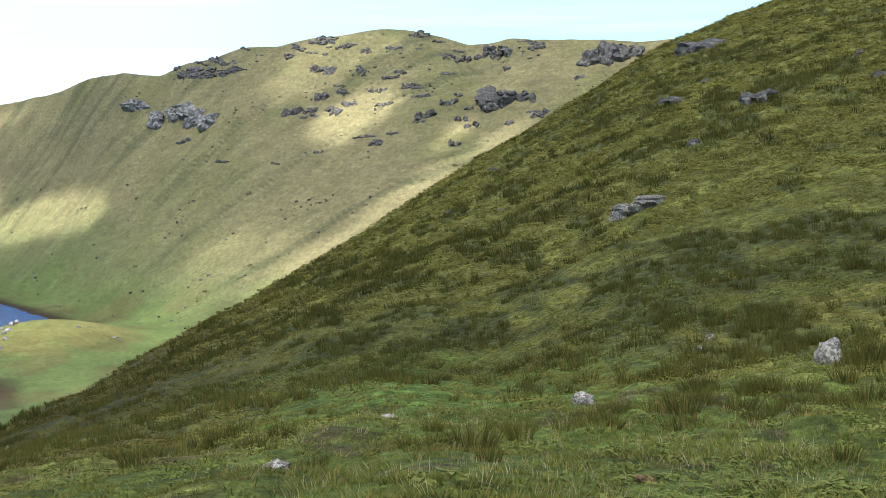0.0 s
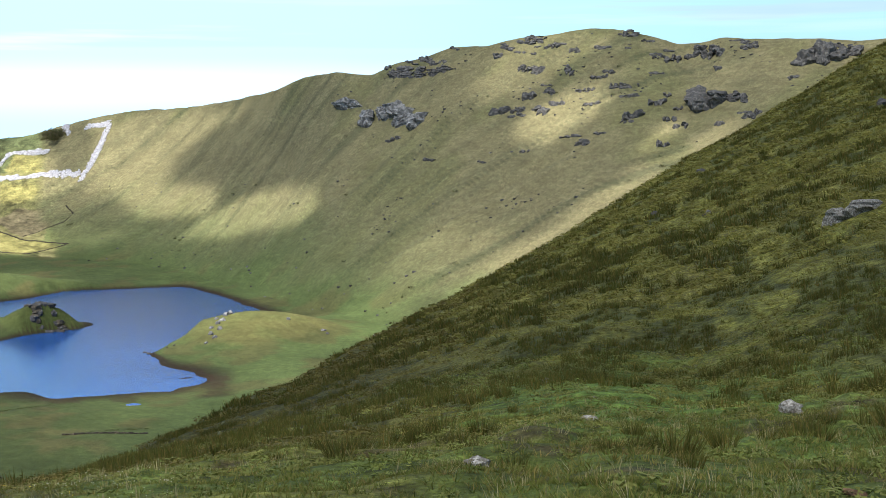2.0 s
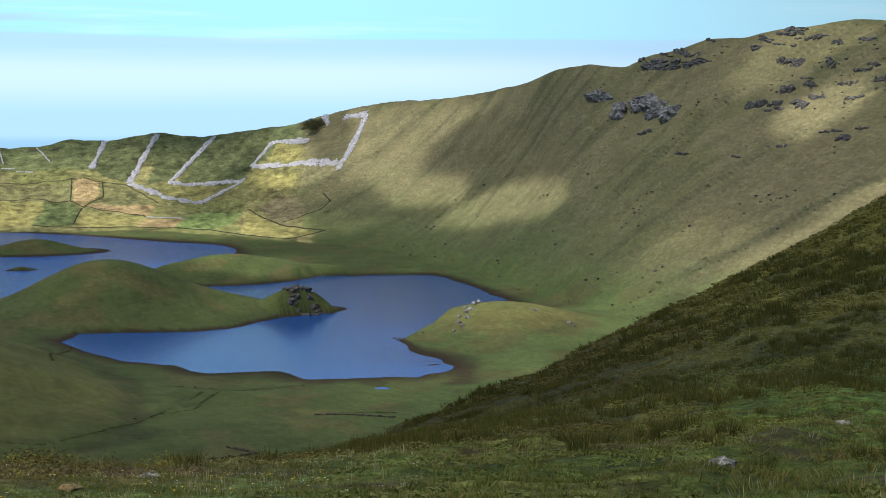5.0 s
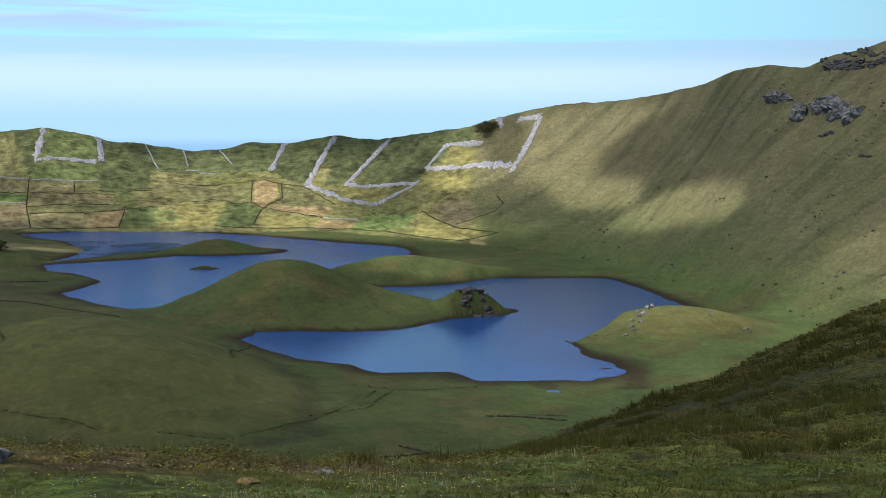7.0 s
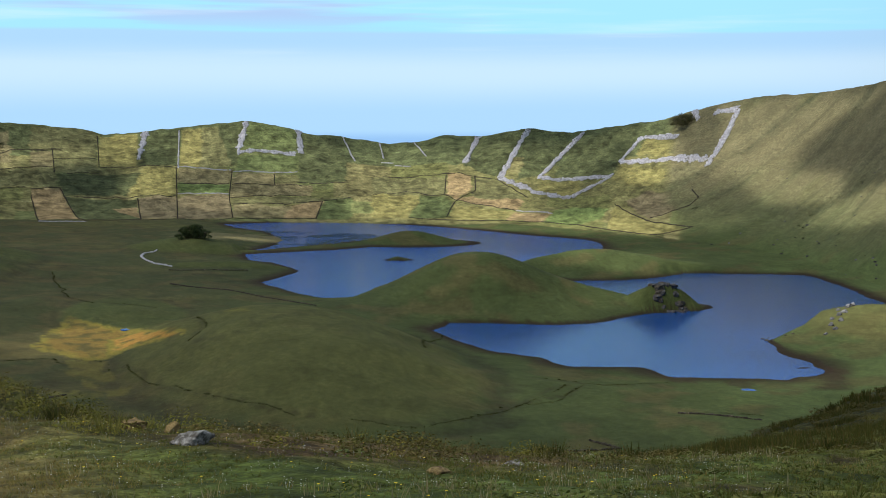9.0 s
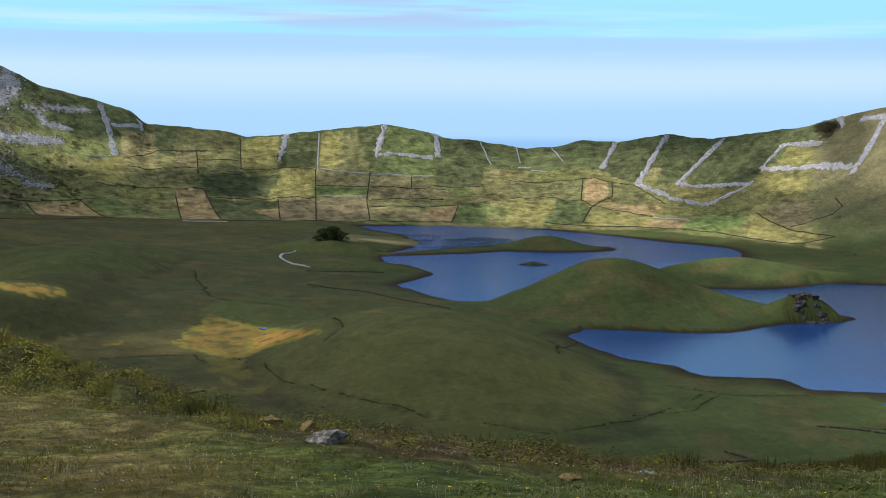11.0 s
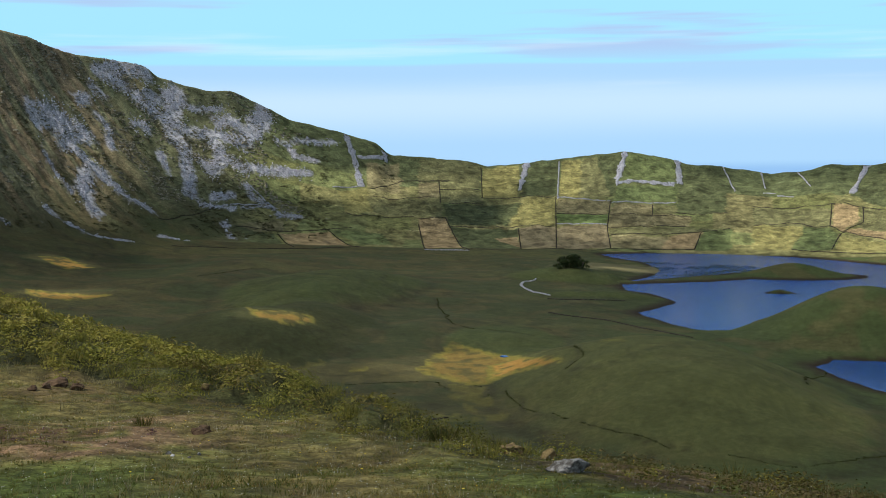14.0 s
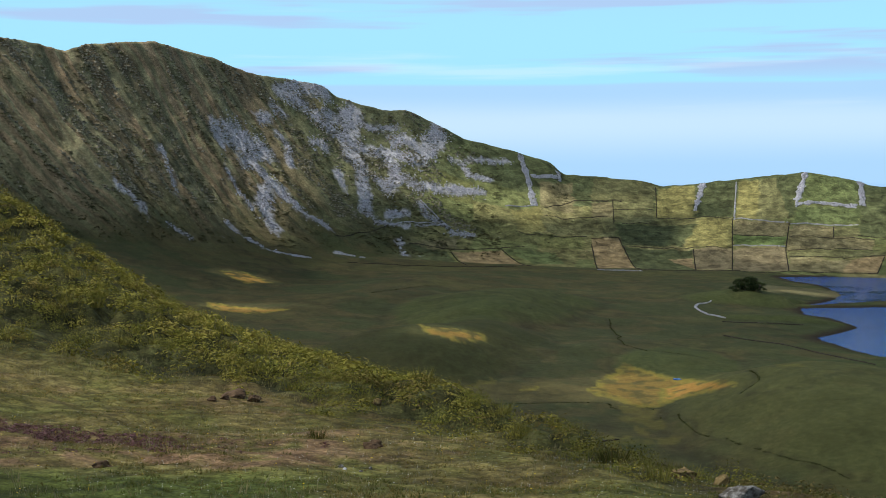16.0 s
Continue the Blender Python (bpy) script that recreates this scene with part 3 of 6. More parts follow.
# single fields: their colour, in some dark ones with cloud shade put in, and their corners
OLIVE, STRAW_, YELLOWISH, DEEP, TAN = (0.125, 0.120, 0.052), (0.185, 0.155, 0.078), (0.185, 0.165, 0.058), (0.058, 0.070, 0.030), (0.255, 0.180, 0.092)
BROWN, GREEN, BRIGHT = (0.165, 0.130, 0.075), (0.090, 0.115, 0.042), (0.115, 0.160, 0.050)
FIELDS = [(OLIVE, ((-1655, 1330), (-1591, 1402), (-1536, 1352), (-1568, 1299), (-1586, 1314), (-1604, 1288))),
    (STRAW_, ((-1601, 1286), (-1584, 1312), (-1544, 1281), (-1560, 1253))),
    (OLIVE, ((-1564, 1298), (-1535, 1350), (-1501, 1326), (-1531, 1271))),
    (YELLOWISH, ((-1587, 1401), (-1549, 1449), (-1481, 1379), (-1517, 1338))),
    (YELLOWISH, ((-1468, 1378), (-1438, 1417), (-1372, 1349), (-1413, 1297))),
    (DEEP, ((-1526, 1272), (-1458, 1368), (-1419, 1299), (-1468, 1233))),
    (TAN, ((-1510, 1213), (-1494, 1249), (-1339, 1159), (-1378, 1120))),
    (DEEP, ((-1462, 1228), (-1397, 1301), (-1375, 1279), (-1334, 1247), (-1353, 1174))),
    (TAN, ((-1395, 1254), (-1375, 1279), (-1341, 1251), (-1360, 1251))),
    (BROWN, ((-1398, 1302), (-1370, 1348), (-1303, 1282), (-1339, 1249))),
    (DEEP, ((-1536, 1460), (-1508, 1490), (-1441, 1421), (-1479, 1380)))]
FIELDS += [(YELLOWISH, ((-1505, 1493), (-1481, 1515), (-1409, 1435), (-1437, 1420))),
    (OLIVE, ((-1480, 1514), (-1464, 1528), (-1369, 1458), (-1409, 1435))),
    (DEEP, ((-1464, 1528), (-1435, 1554), (-1364, 1459), (-1369, 1458))),
    (GREEN, ((-1429, 1563), (-1368, 1604), (-1326, 1543), (-1387, 1502))),
    (GREEN, ((-1381, 1484), (-1318, 1543), (-1288, 1508), (-1356, 1450))),
    (STRAW_, ((-1434, 1414), (-1361, 1450), (-1337, 1421), (-1399, 1379))),
    (BRIGHT, ((-1399, 1379), (-1337, 1421), (-1317, 1394), (-1376, 1356))),
    (BROWN, ((-1367, 1348), (-1316, 1394), (-1256, 1339), (-1302, 1283))),
    (STRAW_, ((-1353, 1444), (-1305, 1478), (-1282, 1452), (-1331, 1418))),
    (OLIVE, ((-1302, 1478), (-1276, 1494), (-1253, 1468), (-1280, 1454))),
    (STRAW_, ((-1333, 1418), (-1239, 1484), (-1213, 1450), (-1307, 1387)))]
FIELDS += [(OLIVE, ((-1305, 1385), (-1170, 1470), (-1186, 1442), (-1227, 1408), (-1287, 1372))),
    (STRAW_, ((-1287, 1372), (-1215, 1412), (-1203, 1375), (-1255, 1337))),
    (TAN, ((-1214, 1410), (-1188, 1444), (-1161, 1397), (-1203, 1375))),
    (GREEN, ((-1190, 1449), (-1161, 1474), (-1118, 1417), (-1159, 1395))),
    (DEEP, ((-1362, 1607), (-1304, 1634), (-1206, 1521), (-1260, 1476))),
    (TAN, ((-1087, 1602), (-1054, 1607), (-1020, 1568), (-1018, 1520), (-1045, 1531))),
    (OLIVE, ((-1041, 1605), (-1001, 1596), (-918, 1535), (-1009, 1537))),
    (TAN, ((-1016, 1521), (-1009, 1537), (-920, 1534), (-912, 1500))),
    (YELLOWISH, ((-1146, 1501), (-1109, 1529), (-1082, 1530), (-1045, 1448), (-1093, 1430))),
    (GREEN, ((-1084, 1533), (-1019, 1514), (-1001, 1485), (-995, 1459), (-1043, 1449))),
    (YELLOWISH, ((-1010, 1505), (-911, 1495), (-907, 1465), (-992, 1458)))]
FIELDS += [(TAN, ((-911, 1495), (-860, 1496), (-857, 1467), (-905, 1465))),
    (BRIGHT, ((-861, 1504), (-831, 1517), (-777, 1497), (-772, 1469), (-798, 1457), (-852, 1464))),
    (YELLOWISH, ((-773, 1505), (-683, 1430), (-622, 1399), (-663, 1390), (-745, 1429))),
    (BROWN, ((-698, 1448), (-652, 1458), (-648, 1474), (-667, 1497), (-740, 1523), (-759, 1507))),
    (YELLOWISH, ((-932, 1596), (-864, 1594), (-855, 1561), (-876, 1554), (-926, 1575))),
    (YELLOWISH, ((-817, 1606), (-719, 1559), (-736, 1530), (-815, 1578))),
    (YELLOWISH, ((-806, 1661), (-746, 1631), (-744, 1597), (-807, 1627))),
    (DEEP, ((-924, 1616), (-935, 1709), (-864, 1709), (-826, 1691), (-822, 1624), (-820, 1588))),
    (DEEP, ((-1080, 1631), (-1104, 1703), (-1031, 1715), (-1012, 1651), (-1002, 1605))),
    (DEEP, ((-969, 1595), (-1014, 1710), (-946, 1708), (-944, 1613))),
    (OLIVE, ((-1188, 1557), (-1082, 1591), (-1046, 1535), (-1150, 1506)))]
FIELDS += [(OLIVE, ((-1598, 851), (-1608, 942), (-1581, 971), (-1589, 898), (-1561, 866), (-1574, 840))),
    (DEEP, ((-1589, 888), (-1579, 954), (-1547, 992), (-1485, 981), (-1493, 814))),
    (STRAW_, ((-1579, 954), (-1581, 1032), (-1554, 1015), (-1560, 974))),
    (TAN, ((-1546, 1004), (-1531, 1073), (-1446, 1061), (-1478, 980))),
    (GREEN, ((-1529, 1076), (-1502, 1140), (-1452, 1120), (-1471, 1084))),
    (YELLOWISH, ((-1627, 1156), (-1617, 1203), (-1561, 1170), (-1569, 1128))),
    (STRAW_, ((-1667, 1236), (-1662, 1295), (-1590, 1246), (-1619, 1205))),
    (OLIVE, ((-1597, 1188), (-1542, 1282), (-1495, 1243), (-1561, 1170)))]

# ditches and trodden lines on the crater floor
DITCHES = [((-547, 497), (-488, 463), (-420, 451), (-374, 449), (-335, 470), (-328, 498), (-330, 593)),
           ((-639, 424), (-645, 447), (-629, 475), (-607, 503), (-575, 485)),
           ((-490, 416), (-464, 418), (-424, 422), (-387, 434)),
           ((-922, 758), (-779, 657), (-721, 650), (-696, 660)),
           ((-658, 661), (-536, 548), (-527, 525)),
           ((-1146, 650), (-1200, 760))]
DITCHES += [((-334, 534), (-316, 567), (-323, 598)),
            ((-259, 566), (-225, 583)),
            ((-357, 601), (-317, 606), (-294, 642)),
            ((-658, 545), (-561, 497), (-525, 457)),
            ((-423, 602), (-505, 731), (-490, 748))]


# boggy hollows with yellow moss, and how far each has dried to orange
BOGS = [(((-649, 520), (-692, 572), (-713, 599), (-662, 593), (-632, 589), (-571, 559), (-548, 539), (-568, 538), (-584, 529), (-585, 506), (-608, 506)), 0.35),
        (((-628, 562), (-629, 589), (-568, 555), (-552, 541), (-585, 538), (-590, 522)), 1.0), (((-598, 498), (-576, 509), (-536, 480), (-523, 456), (-562, 475)), 0.0),
        (((-534, 434), (-509, 466), (-498, 457), (-516, 429)), 0.0), (((-714, 468), (-719, 494), (-704, 488), (-706, 472)), 0.0), (((-685, 493), (-677, 502), (-666, 494), (-672, 486)), 0.2),
        (((-571, 599), (-539, 586), (-528, 575), (-550, 579)), 0.0), (((-995, 586), (-814, 502), (-805, 549), (-784, 540), (-777, 502), (-794, 490)), 0.6),
        (((-1172, 488), (-1135, 514), (-1108, 543), (-1097, 507), (-1129, 478)), 0.7), (((-1385, 587), (-1390, 623), (-1329, 635), (-1308, 593)), 0.8),
        (((-1050, 1070), (-1045, 1090), (-1015, 1075), (-1005, 1055)), 0.0)]
# bare peat by the lake
PEAT = [((-318, 676), (-293, 665), (-283, 647), (-300, 644)), ((-278, 672), (-264, 680), (-253, 643), (-267, 649)), ((-259, 753), (-233, 733), (-213, 672), (-226, 666), (-236, 706))]


# loose stones on the steep side of the crater, in streaks: half width, then a line down the slope
SCREE = [(12, (-1810, 874), (-1822, 912), (-1824, 955)), (9, (-1804, 884), (-1796, 908), (-1785, 922)), (15, (-1813, 1000), (-1769, 966), (-1741, 952), (-1719, 958)),
         (10, (-1719, 958), (-1682, 942), (-1652, 929)), (6, (-1652, 929), (-1631, 933)), (10, (-1791, 938), (-1803, 973), (-1813, 1000)), (12, (-1785, 922), (-1767, 948), (-1745, 954)),
         (9, (-1755, 979), (-1748, 1023), (-1730, 1056)), (14, (-1730, 1056), (-1758, 1098), (-1790, 1139)), (13, (-1767, 1044), (-1754, 1081)), (6, (-1792, 1010), (-1788, 1057)),
         (11, (-1734, 1014), (-1708, 1011), (-1687, 986), (-1702, 975)), (8, (-1708, 1011), (-1686, 1034), (-1684, 1090), (-1674, 1139)), (6, (-1739, 1127), (-1738, 1178), (-1724, 1219))]
SCREE += [(5, (-1736, 1143), (-1711, 1139), (-1697, 1170)), (15, (-1702, 732), (-1723, 775), (-1715, 790), (-1713, 806)), (10, (-1691, 760), (-1691, 779), (-1677, 785), (-1657, 802)),
          (12, (-1660, 779), (-1614, 755), (-1597, 758)), (5, (-1657, 802), (-1628, 821), (-1611, 846)), (5, (-1749, 841), (-1735, 850), (-1710, 841)), (7, (-1749, 893), (-1745, 913)),
          (5, (-1712, 917), (-1685, 914)), (5, (-1658, 1018), (-1630, 1017), (-1608, 1034)), (3, (-1631, 933), (-1610, 968), (-1614, 1017)), (7, (-1636, 956), (-1641, 982)), (6, (-1595, 1031), (-1588, 1061))]
SCREE += [(5, (-1555, 537), (-1547, 554), (-1530, 566)), (4, (-1531, 592), (-1526, 616)), (4, (-1633, 625), (-1596, 627)), (3, (-1662, 723), (-1638, 728), (-1620, 743)), (5, (-1590, 942), (-1547, 926)),
          (3, (-1555, 832), (-1536, 855)), (4, (-1581, 687), (-1557, 714), (-1514, 763)), (8, (-1785, 848), (-1781, 859)), (7, (-1760, 818), (-1769, 836))]


def wall_share(d, az):
    df, dr = np.interp(az, WALL[0], WALL[1]), np.interp(az, WALL[0], WALL[3])
    return (d - df) / (dr - df)


def field_cell(d, az, x, y):
    s = wall_share(d, az)
    c = np.searchsorted(COLUMNS, az + 0.35 * lumps(s * 3, az * 0 + 3, 61))
    jit = 0.05 * (hashed(c, c * 0, 71) - 0.5) + 0.03 * lumps(az * 0.5, az * 0 + 1, 62)
    r = np.searchsorted(LEVELS, s + jit)
    return c, r, s


def hill_clumps(d, az, x, y):
    """Where the rushes of the hillside stand thick: above about 0.1."""
    return rough(np.radians(az) * d / 2.4, d / 6.5, 3, 401) + 0.5 * rough(x / 24, y / 24, 2, 403) + 0.15 * step(3, 9, az)


def cover_of(x, y, z):
    """The colour of turf, field and soil at each place."""
    d, az = polar(x, y)
    near = near_ground(d, az, x, y) >= z - 0.01
    n1, n2, n3 = rough(x / 60, y / 60, 4, 81), rough(x / 14, y / 14, 4, 85), rough(x / 3, y / 3, 3, 89)
    # crater floor
    col = np.broadcast_to(np.array((0.060, 0.067, 0.027)), x.shape + (3,)).copy()
    col = mix(col, (0.078, 0.062, 0.028), 0.8 * step(40, 56, az) * step(-0.5, 0.5, n1 + 0.3 * n2))
    col = mix(col, (0.082, 0.085, 0.030), 0.6 * step(0.1, 0.9, n1 + 0.4 * n2))
    col = mix(col, (0.059, 0.078, 0.026), 0.8 * (1 - step(38, 46, az)))
    col = mix(col, (0.092, 0.122, 0.042), 0.8 * (1 - step(17, 26, az)))
    col = mix(col, (0.10, 0.080, 0.034), 0.5 * step(0.15, 0.6, rough(x / 26, y / 26, 3, 83)))
    col = mix(col, (0.105, 0.090, 0.035), 0.8 * step(0.3, 0.6, bump(x, y, (-668, 488, 80, 32, 35, 1.0)) + 0.15 * n2))
    # the grassy point, its warm sunlit tone put into the colour
    col = mix(col, (0.125, 0.114, 0.042), 0.65 * step(0.25, 0.6, bump(x, y, (-258, 860, 52, 40, 17, 1.0)) + 0.1 * n2))
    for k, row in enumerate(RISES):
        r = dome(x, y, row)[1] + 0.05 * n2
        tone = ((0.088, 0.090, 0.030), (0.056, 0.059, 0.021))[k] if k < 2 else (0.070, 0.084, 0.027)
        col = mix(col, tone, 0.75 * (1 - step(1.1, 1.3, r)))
        # a dark ring painted round each foot to bring out the relief
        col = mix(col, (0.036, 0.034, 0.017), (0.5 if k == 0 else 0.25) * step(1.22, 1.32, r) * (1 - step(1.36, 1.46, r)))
    col = col * np.clip(1 + 0.10 * n2 + 0.10 * n3 - 0.07 * step(0.35, 0.7, rough(x / 9 + y / 16, y / 7, 3, 86)), 0.5, 1.5)[..., None]
    track = (1 - step(0.03, 0.11, np.abs(rough(x / 75, y / 75, 3, 82)))) + 0.7 * (1 - step(0.03, 0.10, np.abs(rough(x / 48, y / 48, 2, 84))))
    col = mix(col, (0.036, 0.034, 0.018), 0.42 * np.minimum(track, 1) * step(-0.3, 0.3, n1) * step(34, 42, az))
    turn = along(d, az, x, y)
    s = wall_share(d, az)
    up = step(0.0, 0.25 + 0.25 * step(54, 60, az), s + 0.08 * n1)
    grass = np.broadcast_to(np.array((0.164, 0.144, 0.076)), x.shape + (3,)).copy()
    grass = mix(grass, (0.070, 0.076, 0.042), 0.35 * step(0.15, 0.8, 0.8 * rough(turn / 16, d / 90, 4, 91) + 0.5 * n2))
    grass = mix(grass, (0.115, 0.118, 0.048), 0.5 * step(0.0, 0.8, n1))
    grass = mix(grass, (0.058, 0.066, 0.036), 0.58 * (1 - step(20, 27, az)) * step(0.28, 0.66, rough(turn / 15, d / 130, 2, 93) + 0.3 * n1))
    grass = mix(grass, (0.088, 0.108, 0.042), 0.85 * step(4, 14, az) * (1 - step(0.10, 0.62, s + 0.12 * n1)))
    left = np.broadcast_to(np.array((0.205, 0.188, 0.105)), x.shape + (3,)).copy()
    left = mix(left, (0.095, 0.100, 0.060), 0.7 * step(-0.1, 0.7, 0.8 * rough(turn / 15, d / 45, 4, 95) + 0.7 * n2))
    left = mix(left, (0.15, 0.115, 0.07), 0.7 * step(0.1, 0.8, 0.8 * rough(turn / 24, d / 60, 4, 97) + 0.5 * n2))
    left = mix(left, (0.25, 0.175, 0.105), 0.75 * step(0.15, 0.55, rough(turn / 12, d / 260, 3, 96)) * step(58, 64, az))
    left = mix(left, (0.082, 0.100, 0.042), 0.5 * (1 - step(62, 67, az)))
    left = left * np.clip(1 + 0.28 * rough(x / 8, y / 8, 2, 99) + 0.2 * rough(turn / 6, d / 25, 2, 98), 0.3, 1.9)[..., None]
    grass = grass * (1 - step(53, 58, az))[..., None] + left * step(53, 58, az)[..., None]
    c, r, s = field_cell(d, az, x, y)
    pick = (hashed(c, r, 101) * 6.99).astype(int)
    patch = np.array((0.135, 0.130, 0.055)) + 0.45 * (FIELD_COLOURS[np.where(pick == 1, 0, pick)] - np.array((0.135, 0.130, 0.055)))
    patch = np.where((r >= 6)[..., None], np.array((0.085, 0.096, 0.042)), patch)
    box = (s > -0.1) & (s < 1.0) & (az > 22) & (az < 62) & (d > 1300)
    fx, fy = x[box] + 3 * lumps(x[box] / 15, y[box] / 15, 65), y[box] + 3 * lumps(x[box] / 15, y[box] / 15, 66)
    sub = patch[box]
    for colour, corners in FIELDS:
        sub = np.where((inside(corners, fx, fy) > 0)[:, None], 0.8 * np.array(colour) + 0.2 * np.array((0.135, 0.130, 0.060)), sub)
    patch[box] = sub
    patch = patch * np.clip(1 + 0.3 * rough(az * 5, s * 60, 3, 103) - 0.25 * step(0.25, 0.6, rough(az * 1.6, s * 34, 3, 107)) + 0.3 * rough(x / 8, y / 8, 2, 108), 0.35, 1.7)[..., None]
    patch = patch * np.array((1.22, 1.22, 1.22))
    farmed = step(24.6, 25.2, az + 0.6 * n1 * (1 - s)) * (1 - step(58.0, 60.5, az + 1.5 * s))
    grass = grass + (patch - grass) * farmed[..., None]
    up = np.maximum(up, farmed * step(-0.025, 0.0, s + 0.004 * n2))
    col = col + (grass - col) * up[..., None]
    # shores, the boggy hollow and the trickles
    far = ~near & (d > 300)
    shore = far * (1 - step(0.7, 1.7, z)) * step(-0.5, 0.4, z + 0.5)
    col = mix(col, (0.035, 0.026, 0.016), shore * (s < 0.02))
    bog = np.zeros(x.shape)
    for poly, dry in BOGS:
        cx, cy = np.mean(poly, 0)
        at = far & (np.hypot(x - cx, y - cy) < 130)
        e = inside(poly, x[at] + 4 * n2[at] + 2 * n3[at], y[at] + 4 * n1[at] - 2 * n3[at])
        sub = col[at]
        streak = rough(x[at] / 9 + y[at] / 30, y[at] / 9 - x[at] / 30, 3, 87)
        if dry:
            sub = mix(sub, (0.100, 0.084, 0.029), 0.85 * step(-2, 1, e))
        rim = step(-2, 1, e) * (1 - 0.75 * step(5, 11, e + 4 * streak)) if dry else 0.38 * step(-2, 1, e)
        sub = mix(sub, (0.19, 0.165, 0.036), rim * step(-0.5, 0.3, streak + 0.25))
        sub = mix(sub, (0.33, 0.185, 0.045), dry * step(1, 6, e) * step(-0.3, 0.3, streak + 0.15))
        bog[at] = np.maximum(bog[at], step(-4, 1, e))
        col[at] = sub
    for poly in PEAT:
        at = far & (np.hypot(x - poly[0][0], y - poly[0][1]) < 130)
        col[at] = mix(col[at], (0.045, 0.030, 0.018), 0.65 * step(-2, 3, inside(poly, x[at], y[at]) + 4 * n2[at] + 3 * n3[at]))
    fl = far & (s < 0.05) & (d < 1500)
    gap = np.full(fl.sum(), 99.0)
    gx, gy = x[fl] + 3 * lumps(x[fl] / 20, y[fl] / 20, 67), y[fl] + 3 * lumps(x[fl] / 20, y[fl] / 20, 68)
    for line in DITCHES:
        for (ax, ay), (bx, by) in zip(line[:-1], line[1:]):
            k = np.clip(((gx - ax) * (bx - ax) + (gy - ay) * (by - ay)) / ((bx - ax) ** 2 + (by - ay) ** 2), 0, 1)
            gap = np.minimum(gap, np.hypot(gx - ax - k * (bx - ax), gy - ay - k * (by - ay)))
    wet = np.zeros(x.shape)
    wet[fl] = 1 - step(0.6, 2.8, gap)
    col = mix(col, (0.035, 0.03, 0.016), 0.4 * wet * (1 - 0.8 * bog))
    # stony ground under the loose stones
    st = far & (az > 54) & (s > 0) & (s < 1.02)
    stony = np.full(st.sum(), -9.0)
    for wide, *line in SCREE:
        for (ax, ay), (bx, by) in zip(line[:-1], line[1:]):
            k = np.clip(((x[st] - ax) * (bx - ax) + (y[st] - ay) * (by - ay)) / ((bx - ax) ** 2 + (by - ay) ** 2), 0, 1)
            stony = np.maximum(stony, wide * 0.9 - np.hypot(x[st] - ax - k * (bx - ax), y[st] - ay - k * (by - ay)))
    grey = np.zeros(x.shape)
    grey[st] = step(-2, 4, stony + 5 * n2[st] + 3 * n3[st])
    col = mix(col, (0.38, 0.375, 0.405), 0.88 * grey)
    # near slopes and the meadow
    hill = np.broadcast_to(np.array((0.116, 0.114, 0.027)), x.shape + (3,)).copy()
    hill = mix(hill, (0.155, 0.14, 0.036), 0.7 * step(0.1, 0.8, n2))
    hill = mix(hill, (0.048, 0.054, 0.017), 0.8 * step(-0.15, 0.3, hill_clumps(d, az, x, y)))
    # ground under the shrubs, its hollows darkened in colour as shade
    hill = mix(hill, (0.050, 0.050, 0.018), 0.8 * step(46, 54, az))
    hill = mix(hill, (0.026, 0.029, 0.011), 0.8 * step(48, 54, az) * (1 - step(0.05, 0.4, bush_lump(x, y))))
    # browner lower hillside, part of its deep shade put into the colour
    hill = mix(hill, (0.052, 0.050, 0.019), 0.8 * step(4, 15, az) * (1 - step(46, 54, az)))
    hill = mix(hill, (0.105, 0.070, 0.032), 0.85 * step(27, 31, az) * (1 - step(43, 49, az)) * step(-0.5, 0.3, n3))
    mead = np.broadcast_to(np.array((0.090, 0.118, 0.027)), x.shape + (3,)).copy()
    mead = mix(mead, (0.185, 0.178, 0.046), 0.65 * step(-0.3, 0.6, rough(x / 5, y / 5, 4, 123)) * (1 - step(44, 54, az)))
    sward = mix(np.broadcast_to(np.array((0.124, 0.117, 0.034)), x.shape + (3,)), (0.172, 0.134, 0.050), 0.8 * step(-0.3, 0.5, rough(x / 1.6, y / 1.6, 4, 113)))
    bare = step(21.5, 24.5, d + 2.0 * n3) * (1 - step(27, 30.5, d + 2.0 * n3)) * step(56, 64, az)
    sward = mix(sward, (0.20, 0.118, 0.070), 0.8 * np.maximum(bare, 0.6 * step(0.3, 0.7, rough(x / 2.2, y / 2.2, 3, 121))) * step(-0.4, 0.4, rough(x / 0.7, y / 0.7, 3, 117)))
    sward = mix(sward, (0.080, 0.104, 0.024), 0.85 * (1 - step(20.5, 23.5, d + 1.6 * n3)) * step(58, 66, az))
    mead = mead + (sward - mead) * step(42, 54, az)[..., None]
    mead = mix(mead, (0.092, 0.145, 0.030), 0.9 * step(0.3, 0.6, bump(x, y, (0.0, 47.0, 5, 19, 0, 1.0)) + 0.2 * n3))
    mead = mix(mead, (0.07, 0.045, 0.028), 0.7 * step(0.5, 0.8, rough(x / 1.7, y / 1.7, 3, 119)) * (1 - step(20, 34, az)))
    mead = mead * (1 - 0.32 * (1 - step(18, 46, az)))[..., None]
    d0 = np.interp(az, MEAD[0], MEAD[2])
    close = 1 - step(0.95, 1.12, d / d0 + 0.12 * n2)
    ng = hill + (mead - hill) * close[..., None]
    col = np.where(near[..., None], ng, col)
